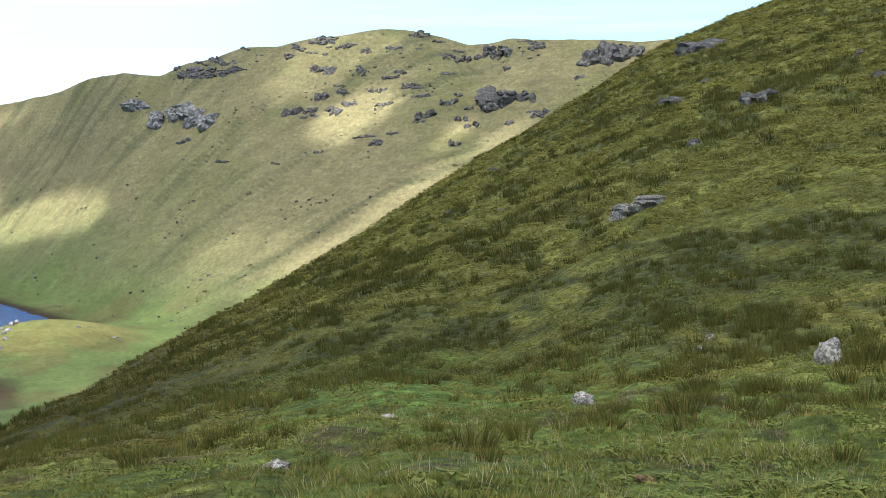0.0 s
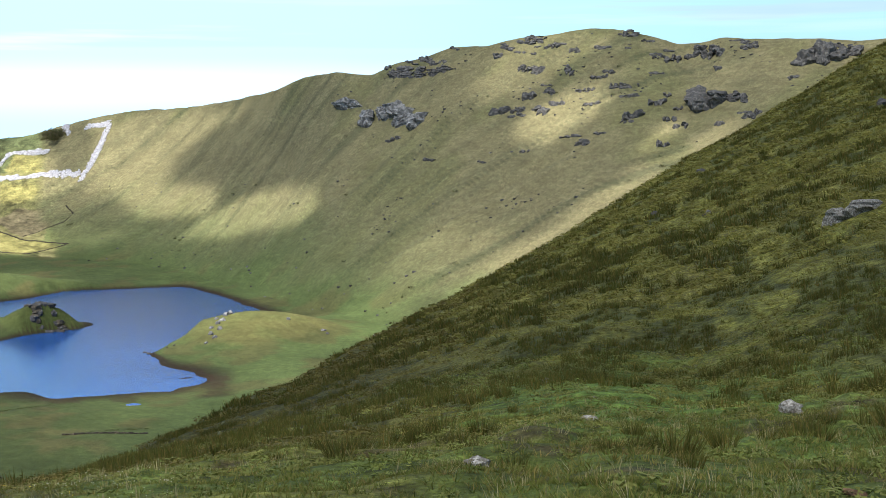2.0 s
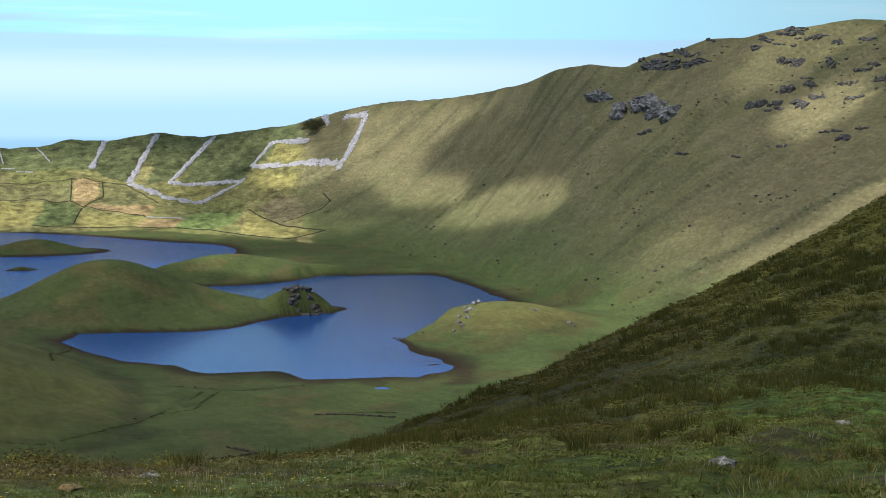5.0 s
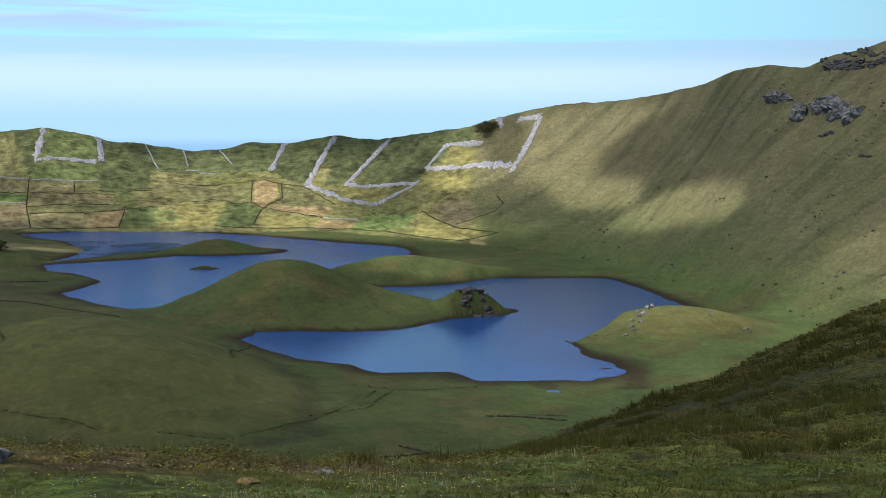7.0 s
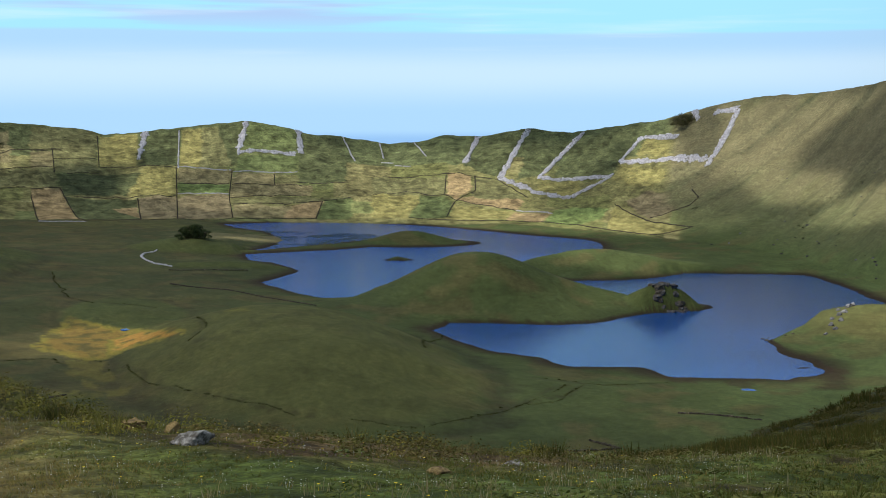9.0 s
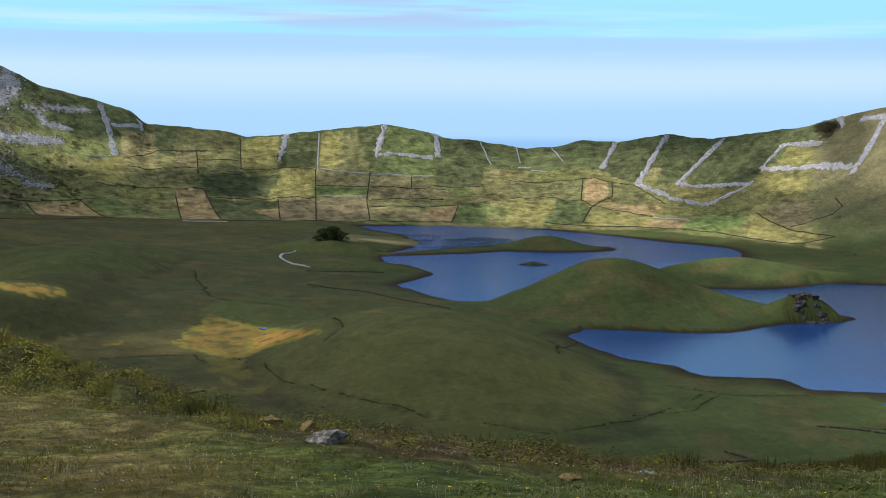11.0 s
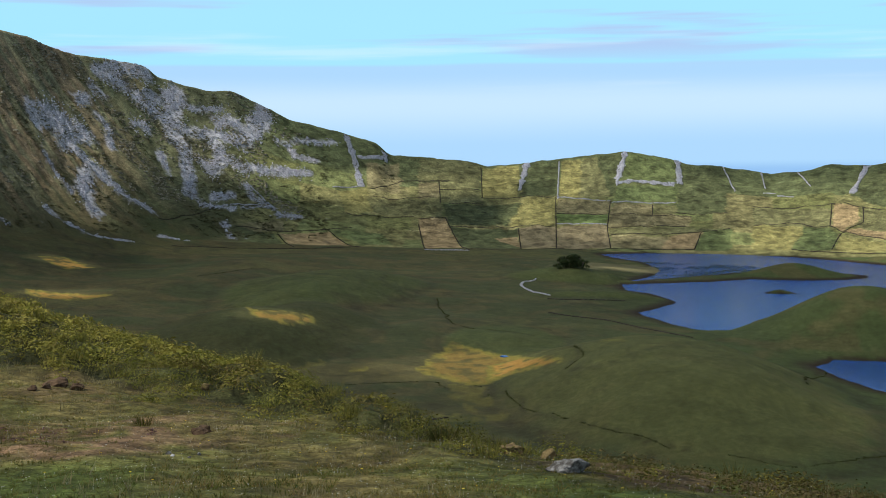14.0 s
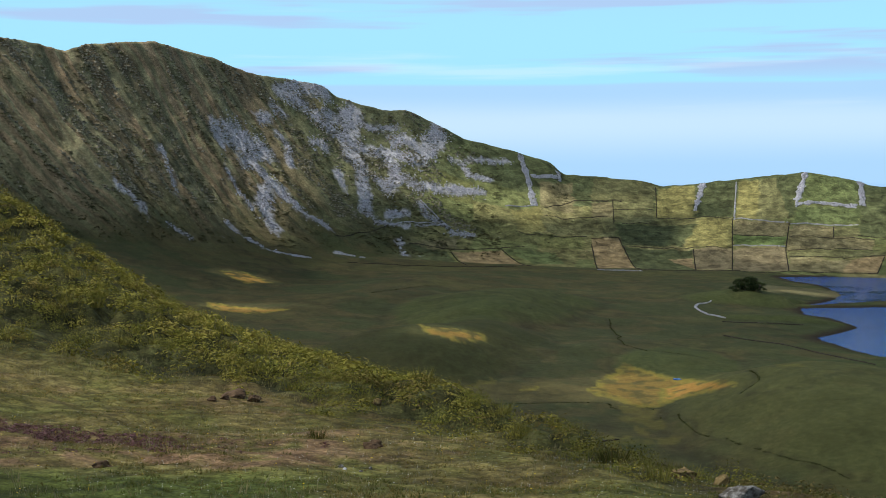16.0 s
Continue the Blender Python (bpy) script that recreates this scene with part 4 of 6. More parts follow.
    # pale marsh below the tree mound, its sunlit tone put into the colour
    col = mix(col, (0.16, 0.14, 0.07), far * 0.7 * step(0.35, 0.6, bump(x, y, (-1050, 1150, 70, 45, 40, 1.0)) + 0.25 * n2) * (z < 9))
    tuft = np.where(near, 1.0, 0.5 + (0.2 + 0.3 * step(20, 26, az)) * step(0.02, 0.3, s))
    return np.concatenate([np.clip(col, 0.008, 0.6), tuft[..., None]], -1)


def build_ground():
    turns = np.concatenate([np.arange(-180, -26, 4.0), np.arange(-26, -18.5, 0.25), np.arange(-18.5, 76.5, 0.08), np.arange(76.5, 84, 0.25), np.arange(84, 180, 4.0)])
    near = np.concatenate([[0.0], np.geomspace(0.3, 10, 14, endpoint=False), np.geomspace(10, 100, 160, endpoint=False), np.geomspace(100, 480, 80, endpoint=False)])
    # beyond the near ground the rings follow the foot of the wall and its rim
    df, dr = np.interp(turns, WALL[0], WALL[1])[:, None], np.interp(turns, WALL[0], WALL[3])[:, None]
    floor_ = 480 + (df - 480) * np.linspace(0, 1, 235)[None, :-1]
    wall_ = df + (dr - df) * np.linspace(0, 1, 100)[None]
    past_ = dr + np.geomspace(4, 2600, 14)[None]
    d = np.hstack([np.repeat(near[None], len(turns), 0), floor_, wall_, past_])
    az = np.repeat(np.radians(turns)[:, None], d.shape[1], 1)
    x, y = -np.sin(az) * d, np.cos(az) * d
    z = height(x, y)
    ob = sheet("ground", x, y, z, GROUND, wrap=True)
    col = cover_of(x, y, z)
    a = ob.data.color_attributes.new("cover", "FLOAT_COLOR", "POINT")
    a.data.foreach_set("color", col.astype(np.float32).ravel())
    tagged(ob, "grassy volcanic crater with steep walls, meadow and farmed slopes", "ground", kind="structure")
    for low, top, mat, label in ((-618, -180, WATER, "calm blue crater lake reflecting slope and sky"), (-1320, -618, RUFFLED, "deep blue ruffled lake before the farmed slope")):
        x, y = np.meshgrid(np.linspace(low, top, 2), np.linspace(620, 1500, 2), indexing="ij")
        tagged(sheet("water", x, y, x * 0, mat), label, "lake", kind="structure")


build_ground()

# gaps cut in the cloud sheet to light chosen ground, fitted to the camera's view: x, y, half length, half width,
# strength
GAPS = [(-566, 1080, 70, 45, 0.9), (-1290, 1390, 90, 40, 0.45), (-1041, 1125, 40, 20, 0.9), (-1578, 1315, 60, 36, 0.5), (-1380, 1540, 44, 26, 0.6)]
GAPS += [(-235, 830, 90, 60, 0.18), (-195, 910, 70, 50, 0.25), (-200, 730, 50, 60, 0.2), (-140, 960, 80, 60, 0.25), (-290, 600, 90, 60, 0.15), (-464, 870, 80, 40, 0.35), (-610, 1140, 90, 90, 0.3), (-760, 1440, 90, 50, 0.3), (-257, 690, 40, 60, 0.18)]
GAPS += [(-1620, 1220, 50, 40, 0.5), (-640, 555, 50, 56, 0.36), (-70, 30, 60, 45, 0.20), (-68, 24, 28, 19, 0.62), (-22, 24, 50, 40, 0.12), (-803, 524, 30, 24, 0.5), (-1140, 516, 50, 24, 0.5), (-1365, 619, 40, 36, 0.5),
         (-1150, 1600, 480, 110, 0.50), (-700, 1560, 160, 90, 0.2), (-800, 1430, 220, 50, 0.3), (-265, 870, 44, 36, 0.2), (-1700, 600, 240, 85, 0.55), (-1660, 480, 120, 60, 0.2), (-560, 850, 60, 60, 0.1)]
# where the sheet is thickened to shade the ground
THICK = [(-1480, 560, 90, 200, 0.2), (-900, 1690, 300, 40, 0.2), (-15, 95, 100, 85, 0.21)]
# larger patches of sun (or, below zero, of shade), outlined on the slope to fit the camera's view: strength, softness
# of the edge
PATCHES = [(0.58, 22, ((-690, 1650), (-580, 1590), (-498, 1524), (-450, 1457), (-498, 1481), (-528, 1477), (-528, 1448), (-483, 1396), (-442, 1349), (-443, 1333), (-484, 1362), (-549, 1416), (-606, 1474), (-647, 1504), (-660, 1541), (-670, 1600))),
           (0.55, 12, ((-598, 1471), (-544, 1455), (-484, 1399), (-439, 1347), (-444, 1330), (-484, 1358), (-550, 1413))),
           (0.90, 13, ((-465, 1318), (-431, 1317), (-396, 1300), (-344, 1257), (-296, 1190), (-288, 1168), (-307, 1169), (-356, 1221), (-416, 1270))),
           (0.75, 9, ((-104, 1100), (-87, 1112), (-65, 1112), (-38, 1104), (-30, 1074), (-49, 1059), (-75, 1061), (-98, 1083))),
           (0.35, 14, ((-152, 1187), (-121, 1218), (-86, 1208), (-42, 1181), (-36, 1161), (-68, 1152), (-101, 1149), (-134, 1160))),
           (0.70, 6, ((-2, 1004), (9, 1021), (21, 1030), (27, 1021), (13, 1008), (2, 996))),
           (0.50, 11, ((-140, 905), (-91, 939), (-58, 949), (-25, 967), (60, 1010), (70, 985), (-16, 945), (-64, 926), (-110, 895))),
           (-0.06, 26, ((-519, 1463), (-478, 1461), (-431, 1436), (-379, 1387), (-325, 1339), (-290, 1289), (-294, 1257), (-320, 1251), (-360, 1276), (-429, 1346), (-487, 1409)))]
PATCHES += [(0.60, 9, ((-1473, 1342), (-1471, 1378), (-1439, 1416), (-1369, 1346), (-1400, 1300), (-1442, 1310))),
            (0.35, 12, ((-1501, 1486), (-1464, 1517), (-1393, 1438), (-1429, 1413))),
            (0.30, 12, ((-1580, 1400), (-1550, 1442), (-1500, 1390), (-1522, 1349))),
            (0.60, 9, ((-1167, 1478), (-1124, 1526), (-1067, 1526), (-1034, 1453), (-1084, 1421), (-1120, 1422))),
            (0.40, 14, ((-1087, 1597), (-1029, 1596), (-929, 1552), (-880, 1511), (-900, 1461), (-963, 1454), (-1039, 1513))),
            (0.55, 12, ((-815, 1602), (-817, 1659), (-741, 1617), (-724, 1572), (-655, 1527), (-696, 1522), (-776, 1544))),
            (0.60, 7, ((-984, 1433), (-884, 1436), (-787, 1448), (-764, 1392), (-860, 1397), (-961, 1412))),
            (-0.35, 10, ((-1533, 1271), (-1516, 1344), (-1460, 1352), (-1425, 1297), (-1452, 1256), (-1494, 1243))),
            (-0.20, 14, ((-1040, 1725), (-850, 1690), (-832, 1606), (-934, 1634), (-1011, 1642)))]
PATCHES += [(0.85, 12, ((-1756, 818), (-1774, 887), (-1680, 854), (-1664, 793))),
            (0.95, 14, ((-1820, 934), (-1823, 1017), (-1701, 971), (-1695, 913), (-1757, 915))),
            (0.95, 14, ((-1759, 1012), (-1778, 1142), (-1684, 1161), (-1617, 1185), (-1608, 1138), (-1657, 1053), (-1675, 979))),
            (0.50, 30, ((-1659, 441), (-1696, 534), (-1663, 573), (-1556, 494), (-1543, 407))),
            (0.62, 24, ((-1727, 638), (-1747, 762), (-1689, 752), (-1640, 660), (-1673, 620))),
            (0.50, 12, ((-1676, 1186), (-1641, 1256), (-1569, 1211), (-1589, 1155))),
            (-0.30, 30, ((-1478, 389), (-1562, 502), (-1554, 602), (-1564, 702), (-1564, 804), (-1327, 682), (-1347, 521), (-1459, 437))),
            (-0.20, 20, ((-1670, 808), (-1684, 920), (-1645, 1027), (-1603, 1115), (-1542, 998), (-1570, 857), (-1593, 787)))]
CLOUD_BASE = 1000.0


def slope_turn(x, y):
    """The direction of a level line on the slope at a place, or across the view where the ground is flat."""
    if math.hypot(x, y) < 300:
        return 0.0
    h = height(np.array([x - 40, x + 40, x, x]), np.array([y, y, y - 40, y + 40]))
    gx, gy = (h[1] - h[0]) / 80, (h[3] - h[2]) / 80
    return math.atan2(gx, -gy) if math.hypot(gx, gy) > 0.12 else math.atan2(-x, y)


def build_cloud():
    """An unseen sheet of broken cloud, added high over the crater, its gaps placed to light and shade the ground."""
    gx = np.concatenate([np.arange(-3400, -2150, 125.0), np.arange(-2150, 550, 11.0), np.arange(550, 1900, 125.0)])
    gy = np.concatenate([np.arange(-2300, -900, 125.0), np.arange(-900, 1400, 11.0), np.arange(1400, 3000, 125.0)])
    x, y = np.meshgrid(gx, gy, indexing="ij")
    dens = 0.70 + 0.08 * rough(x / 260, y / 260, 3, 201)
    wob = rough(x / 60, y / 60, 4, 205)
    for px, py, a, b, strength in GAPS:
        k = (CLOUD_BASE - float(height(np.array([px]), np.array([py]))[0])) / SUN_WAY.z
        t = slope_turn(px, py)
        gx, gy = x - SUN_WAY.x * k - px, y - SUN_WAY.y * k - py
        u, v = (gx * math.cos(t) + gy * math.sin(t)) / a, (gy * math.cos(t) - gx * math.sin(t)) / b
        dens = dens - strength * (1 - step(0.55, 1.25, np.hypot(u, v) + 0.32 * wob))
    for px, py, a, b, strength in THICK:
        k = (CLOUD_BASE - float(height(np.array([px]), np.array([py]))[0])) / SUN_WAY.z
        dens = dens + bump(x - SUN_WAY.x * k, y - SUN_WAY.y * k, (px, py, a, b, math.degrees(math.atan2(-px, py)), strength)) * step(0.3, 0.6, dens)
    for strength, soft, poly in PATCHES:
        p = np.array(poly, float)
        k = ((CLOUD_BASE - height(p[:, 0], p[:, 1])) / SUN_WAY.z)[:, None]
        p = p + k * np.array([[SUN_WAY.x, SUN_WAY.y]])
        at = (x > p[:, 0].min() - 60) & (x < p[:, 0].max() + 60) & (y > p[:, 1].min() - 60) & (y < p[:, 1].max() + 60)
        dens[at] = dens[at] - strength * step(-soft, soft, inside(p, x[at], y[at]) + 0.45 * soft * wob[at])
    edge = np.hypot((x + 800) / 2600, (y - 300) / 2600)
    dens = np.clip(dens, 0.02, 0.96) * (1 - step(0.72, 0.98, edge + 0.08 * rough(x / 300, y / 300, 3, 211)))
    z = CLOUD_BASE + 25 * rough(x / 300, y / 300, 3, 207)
    ob = sheet("cloud_shade_sheet", x, y, z, CLOUD)
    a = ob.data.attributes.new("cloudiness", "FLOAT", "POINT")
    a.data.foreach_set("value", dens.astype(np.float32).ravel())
    tagged(ob, "broken pale cloud out of view, its gaps placed to light the crater", "cloud", kind="structure")


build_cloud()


def pool(x, y, a, b, turn):
    """A shallow pool of rain water in the bog."""
    k = np.linspace(0, 2 * math.pi, 25)[:-1]
    r = 1 + 0.25 * lumps(np.cos(k) * 1.5 + x, np.sin(k) * 1.5, 3)
    u, v = a * r * np.cos(k), b * r * np.sin(k)
    c, s = math.cos(radians(turn)), math.sin(radians(turn))
    px, py = x + u * c - v * s, y + u * s + v * c
    z = float(height(px, py).mean()) + 0.12
    bm = bmesh.new()
    low = [bm.verts.new((i, j, z - 0.6)) for i, j in zip(px, py)]
    top = [bm.verts.new((i, j, z)) for i, j in zip(px, py)]
    bm.faces.new(top)
    for i in range(24):
        bm.faces.new((low[i - 1], low[i], top[i], top[i - 1]))
    mesh = bpy.data.meshes.new("pool")
    bm.to_mesh(mesh)
    bm.free()
    mesh.materials.append(WATER)
    tagged(new("water", mesh), "small pool of blue water in the bog", "pool", kind="structure")


pool(-644, 588, 4, 3, 40)
pool(-253, 640, 4, 3, 20)

# ---- rocks, walls, trees ----
RNG = np.random.default_rng(7)


def soup(name, verts, faces, mat, smooth=False):
    """A mesh of triangles from arrays."""
    mesh = bpy.data.meshes.new(name)
    mesh.vertices.add(len(verts))
    mesh.vertices.foreach_set("co", np.asarray(verts, np.float32).ravel())
    faces = np.asarray(faces, np.int32)
    mesh.loops.add(faces.size)
    mesh.loops.foreach_set("vertex_index", faces.ravel())
    mesh.polygons.add(len(faces))
    mesh.polygons.foreach_set("loop_start", np.arange(0, faces.size, faces.shape[1], dtype=np.int32))
    mesh.polygons.foreach_set("use_smooth", np.full(len(faces), smooth))
    mesh.update(calc_edges=True)
    mesh.materials.append(mat)
    return mesh


def scattered(protos, places, sizes, turns, tilt=0.0):
    """Many copies of the prototypes (verts, faces) as one pair of arrays. sizes: one row of three factors each."""
    vs, fs, base = [], [], 0
    kind = RNG.integers(0, len(protos), len(places))
    lean = RNG.normal(0, tilt, (len(places), 2)) if tilt else np.zeros((len(places), 2))
    for k, (pv, pf) in enumerate(protos):
        at = kind == k
        if not at.any():
            continue
        v = pv[None] * sizes[at][:, None, :]
        c, s = np.cos(turns[at])[:, None], np.sin(turns[at])[:, None]
        x, y = v[..., 0] * c - v[..., 1] * s, v[..., 0] * s + v[..., 1] * c
        x, y = x + lean[at][:, :1] * v[..., 2], y + lean[at][:, 1:] * v[..., 2]
        v = np.stack([x, y, v[..., 2]], -1) + places[at][:, None, :]
        n = len(pv)
        fs.append((pf[None] + (np.arange(at.sum()) * n)[:, None, None] + base).reshape(-1, pf.shape[1]))
        vs.append(v.reshape(-1, 3))
        base += v.shape[0] * n
    return np.concatenate(vs), np.concatenate(fs)


def ball(level):
    bm = bmesh.new()
    bmesh.ops.create_icosphere(bm, subdivisions=level, radius=1.0)
    v = np.array([p.co[:] for p in bm.verts])
    f = np.array([[p.index for p in q.verts] for q in bm.faces])
    bm.free()
    return v, f


BALLS = {n: ball(n) for n in (1, 2, 3, 4)}


def rock_mesh(name, w, h, deep, mat, level=3, seed=0, lumpy=0.35, deepen=2.6):
    """A craggy block of that size round its base: a ball cut by planes, with ledges and pits, its foot running down into the ground."""
    rng = np.random.default_rng(seed + 11)
    v, f = BALLS[level]
    v = v.copy()
    for _ in range(13):
        n = rng.normal(size=3) * np.array([1, 1, 0.8])
        n /= np.linalg.norm(n)
        over = np.maximum(v @ n - rng.uniform(0.5, 0.85), 0)
        v = v - over[:, None] * n
    o = rng.uniform(0, 90)
    k = 1 + lumpy * 0.4 * rough(v[:, 0] * 1.5 + o, v[:, 2] * 2.0 + v[:, 1] * 1.3, 5, seed, 0.55)
    v = v * k[:, None] * 1.15
    if deepen > 1:
        band = np.floor(v[:, 2] * 5 + 0.7 * lumps(v[:, 0] * 2 + o, v[:, 1] * 2, seed))
        v[:, :2] *= (0.9 + 0.2 * hashed(band, band * 0, seed))[:, None]
    v = v * np.array([w / 2, deep / 2, h * 0.62])
    v[:, 2] += h * 0.28
    v[:, 2] = np.where(v[:, 2] < 0.12 * h, 0.12 * h + (v[:, 2] - 0.12 * h) * deepen, v[:, 2])
    return soup(name, v, f, mat)


def ground_at(x, y):
    return float(height(np.array([x]), np.array([y]))[0])


def put_rock(name, x, y, w, h, mat, label, category, group="", level=3, lumpy=0.35, blocks=1, deep=None, sink=0.15):
    z, az = ground_at(x, y), math.atan2(-x, y)
    if blocks > 1:
        # the ledge is turned, and widened, to look level from the camera
        h4 = height(np.array([x - 15, x + 15, x, x]), np.array([y, y, y - 15, y + 15]))
        far = math.hypot(x, y)
        t = (z - EYE) / far
        nx, ny = (h4[1] - h4[0]) / 30 - t * x / far, (h4[3] - h4[2]) / 30 - t * y / far
        turn = math.atan2(nx, -ny)
        off = (turn - az + math.pi / 2) % math.pi - math.pi / 2
        off = max(-1.1, min(1.1, off))
        az += off
        w /= max(0.6, math.cos(off))
    seed = int(abs(x * 7 + y * 13)) % 9973
    deep = deep or w * 0.8
    if blocks == 1:
        ob = new(name, rock_mesh(name, w, h, deep, mat, level, seed, lumpy, 1.0 if name in ("stone", "earth_hummock") else 2.6))
        ob.matrix_world = pose(x, y, z - sink * h, 0, 0, math.degrees(az))
        return tagged(ob, label, category, group)
    ob = new(name)
    ob.matrix_world = pose(x, y, z, 0, 0, math.degrees(az))
    rng = np.random.default_rng(seed)
    for b in range(blocks):
        ox = (b + 0.5 - blocks / 2) * w / blocks + rng.normal(0, 0.04) * w
        oy = rng.uniform(-0.25, 0.25) * deep
        bw, bh = w / blocks * rng.uniform(1.2, 1.9), h * rng.uniform(0.6, 1.05)
        dz = ground_at(x + ox * math.cos(az) - oy * math.sin(az), y + ox * math.sin(az) + oy * math.cos(az)) - z
        block = new("block", rock_mesh("block", bw, bh, deep * rng.uniform(0.7, 1.1), mat, level, seed + b, lumpy))
        block.parent = ob
        block.location = (ox, oy, dz - sink * bh)
    return tagged(ob, label, category, group)


CRAGS = [(-284, 1287, 17.5, 14.2), (-224, 1221, 55.7, 15.5), (-212, 1263, 53.1, 6.9), (-120, 1135, 9.5, 10.4), (-99, 1171, 19.5, 5.4), (-91, 1167, 9.7, 5.8), (-132, 1219, 7.6, 5.1), (-81, 1189, 10.9, 4.5),
         (-64, 1141, 8.5, 5.7), (-61, 1163, 7.3, 6.8), (-38, 1113, 13.9, 3.2), (-98, 1132, 9.4, 10.4), (-105, 1121, 9.3, 4.7), (-84, 1106, 10.1, 6.9), (-79, 1128, 7.0, 6.6), (-43, 1080, 11.2, 3.1),
         (-12, 1045, 12.1, 12.1), (7, 1060, 10.6, 6.2), (20, 1117, 11.1, 7.9), (9, 1120, 11.6, 3.3), (35, 1115, 7.4, 6.0), (50, 1111, 20.3, 10.2), (44, 1044, 27.8, 20.0), (23, 1046, 6.1, 3.9),
         (16, 1031, 9.4, 5.6), (24, 1021, 10.2, 5.5), (-48, 1033, 9.4, 7.7), (-35, 1037, 6.9, 3.4), (11, 998, 8.3, 4.6), (59, 1036, 25.8, 7.8), (77, 1006, 8.4, 3.8), (-22, 1091, 13.6, 3.6),
         (-50, 1104, 12.8, 3.7), (73, 1004, 8, 6), (106, 1038, 6, 5), (131, 1058, 32, 20), (148, 1054, 13, 12)]
for i, (x, y, w, h) in enumerate(CRAGS):
    pale = i in (0, 1)
    put_rock("rock_outcrop", x, y, w * 1.05, h * 1.05, PALE_LAVA if pale else LAVA,
             "pale lichen-crusted lava crag on a grass slope" if pale else "dark lava crag standing out of the grass slope",
             "rock", "crags on the crater wall", 4 if w > 11 else 3, 0.65, max(2 if w > 9 else 1, min(7, round(2.0 * w / h))), min(w, 1.5 * h), 0.42)
rng = np.random.default_rng(31)
for i in range(64):
    t = rng.uniform(-8.5, 11)
    lo, hi = np.interp(t, WALL[0], WALL[1]), np.interp(t, WALL[0], WALL[3])
    d = lo + (hi - lo) * (rng.uniform(0.94, 1.0) if i % 2 else rng.uniform(0.6, 1.0))
    w, h = rng.uniform(5, 15), rng.uniform(2.0, 4.6)
    put_rock("rock_outcrop", -math.sin(radians(t)) * d, math.cos(radians(t)) * d, w, h, LAVA, "small dark lava ledge in the grass below the rim", "rock", "ledges below the rim", 2, 0.6, 3, h * 1.2, 0.3)
HILL_ROCKS = [(51, 269, 6.8, 3.9), (38, 164, 2.3, 1.7), (48, 149, 1.8, 1.5), (53, 173, 1.5, 1.2), (15.7, 107.8, 2.2, 1.2), (1, 184, 1.3, 0.9), (7, 160, 1.2, 0.9),
              (34, 197, 2.2, 1.4), (33, 202, 1.5, 1.1), (26, 140, 1.2, 0.8), (40, 205, 1.6, 1.0), (9, 230, 1.6, 1.0)]
for i, (x, y, w, h) in enumerate(HILL_ROCKS):
    put_rock("hill_rock", x, y, w, h, NEAR_STONE if i == 4 else LAVA, "weathered lava rock among rushes on the hillside", "rock", "rocks on the hillside", 3, 0.5, 2 if w > 2 else 1, None, 0.25)
STONES = [(10.6, 37.0, 0.95, 0.95), (3.5, 33.8, 0.58, 0.46), (9.6, 48.4, 0.4, 0.3), (-4.0, 26.3, 0.62, 0.2), (-2.1, 16.6, 0.36, 0.16), (-3.9, 52.8, 0.35, 0.25),
          (8.8, 45.9, 0.4, 0.3), (-1.6, 41.2, 0.35, 0.18), (-13.4, 41.9, 0.3, 0.3), (-1.4, 34.0, 0.45, 0.2), (2.3, 15.3, 0.22, 0.14)]
STONES += [(-13.4, 42.2, 0.34, 0.28), (-11.6, 35.8, 0.26, 0.22)]
STONES += [(-13.3, 13.3, 0.56, 0.25), (-11.2, 18.4, 0.42, 0.22), (-22.3, 12.6, 0.32, 0.2), (-19.7, 10.6, 0.15, 0.1), (-19.4, 10.75, 0.11, 0.08), (-19.7, 11.1, 0.12, 0.09),
           (-20.2, 10.8, 0.2, 0.12), (-21.2, 7.0, 0.4, 0.14), (-32.3, 14.1, 0.7, 0.3), (-31.6, 14.4, 0.4, 0.22)]
for i, (x, y, w, h) in enumerate(STONES):
    dull = i in (10, 15, 20, 21, 22)
    white = 16 <= i <= 19
    w, h = (0.55 * w, 0.55 * h) if white else (w, h)
    put_rock("stone", x, y, w, h, DARK_EARTH if dull else WALL_STONE if i == 16 else NEAR_STONE, "dark brown clod of earth lying in the meadow" if dull else "small pale stone on a bare patch of the meadow" if white else "grey stone with white lichen half sunk in the meadow", "stone", "stones in the meadow", 4, 0.45, 1, None, 0.2)
for x, y, w, h in ((-22.4, 12.7, 0.32, 0.19), (-31.5, 13.6, 0.24, 0.2), (-32.5, 14.4, 0.24, 0.2), (-31.2, 13.1, 0.26, 0.14)):
    put_rock("earth_hummock", x, y, w, h, DARK_EARTH, "small dark brown hummock of peat and moss", "hummock", "hummocks at the meadow's edge", 3, 0.5, 1, None, 0.1)
for x, y, w, h in ((-17.1, 15.7, 0.42, 0.26), (-16.5, 16.0, 0.3, 0.2), (-9.8, 14.2, 0.36, 0.12), (-30.5, 17.4, 0.3, 0.22)):
    put_rock("earth_hummock", x, y, w, h, EARTH, "small tan hummock of dry moss and earth", "hummock", "hummocks at the meadow's edge", 3, 0.5, 1, None, 0.1)
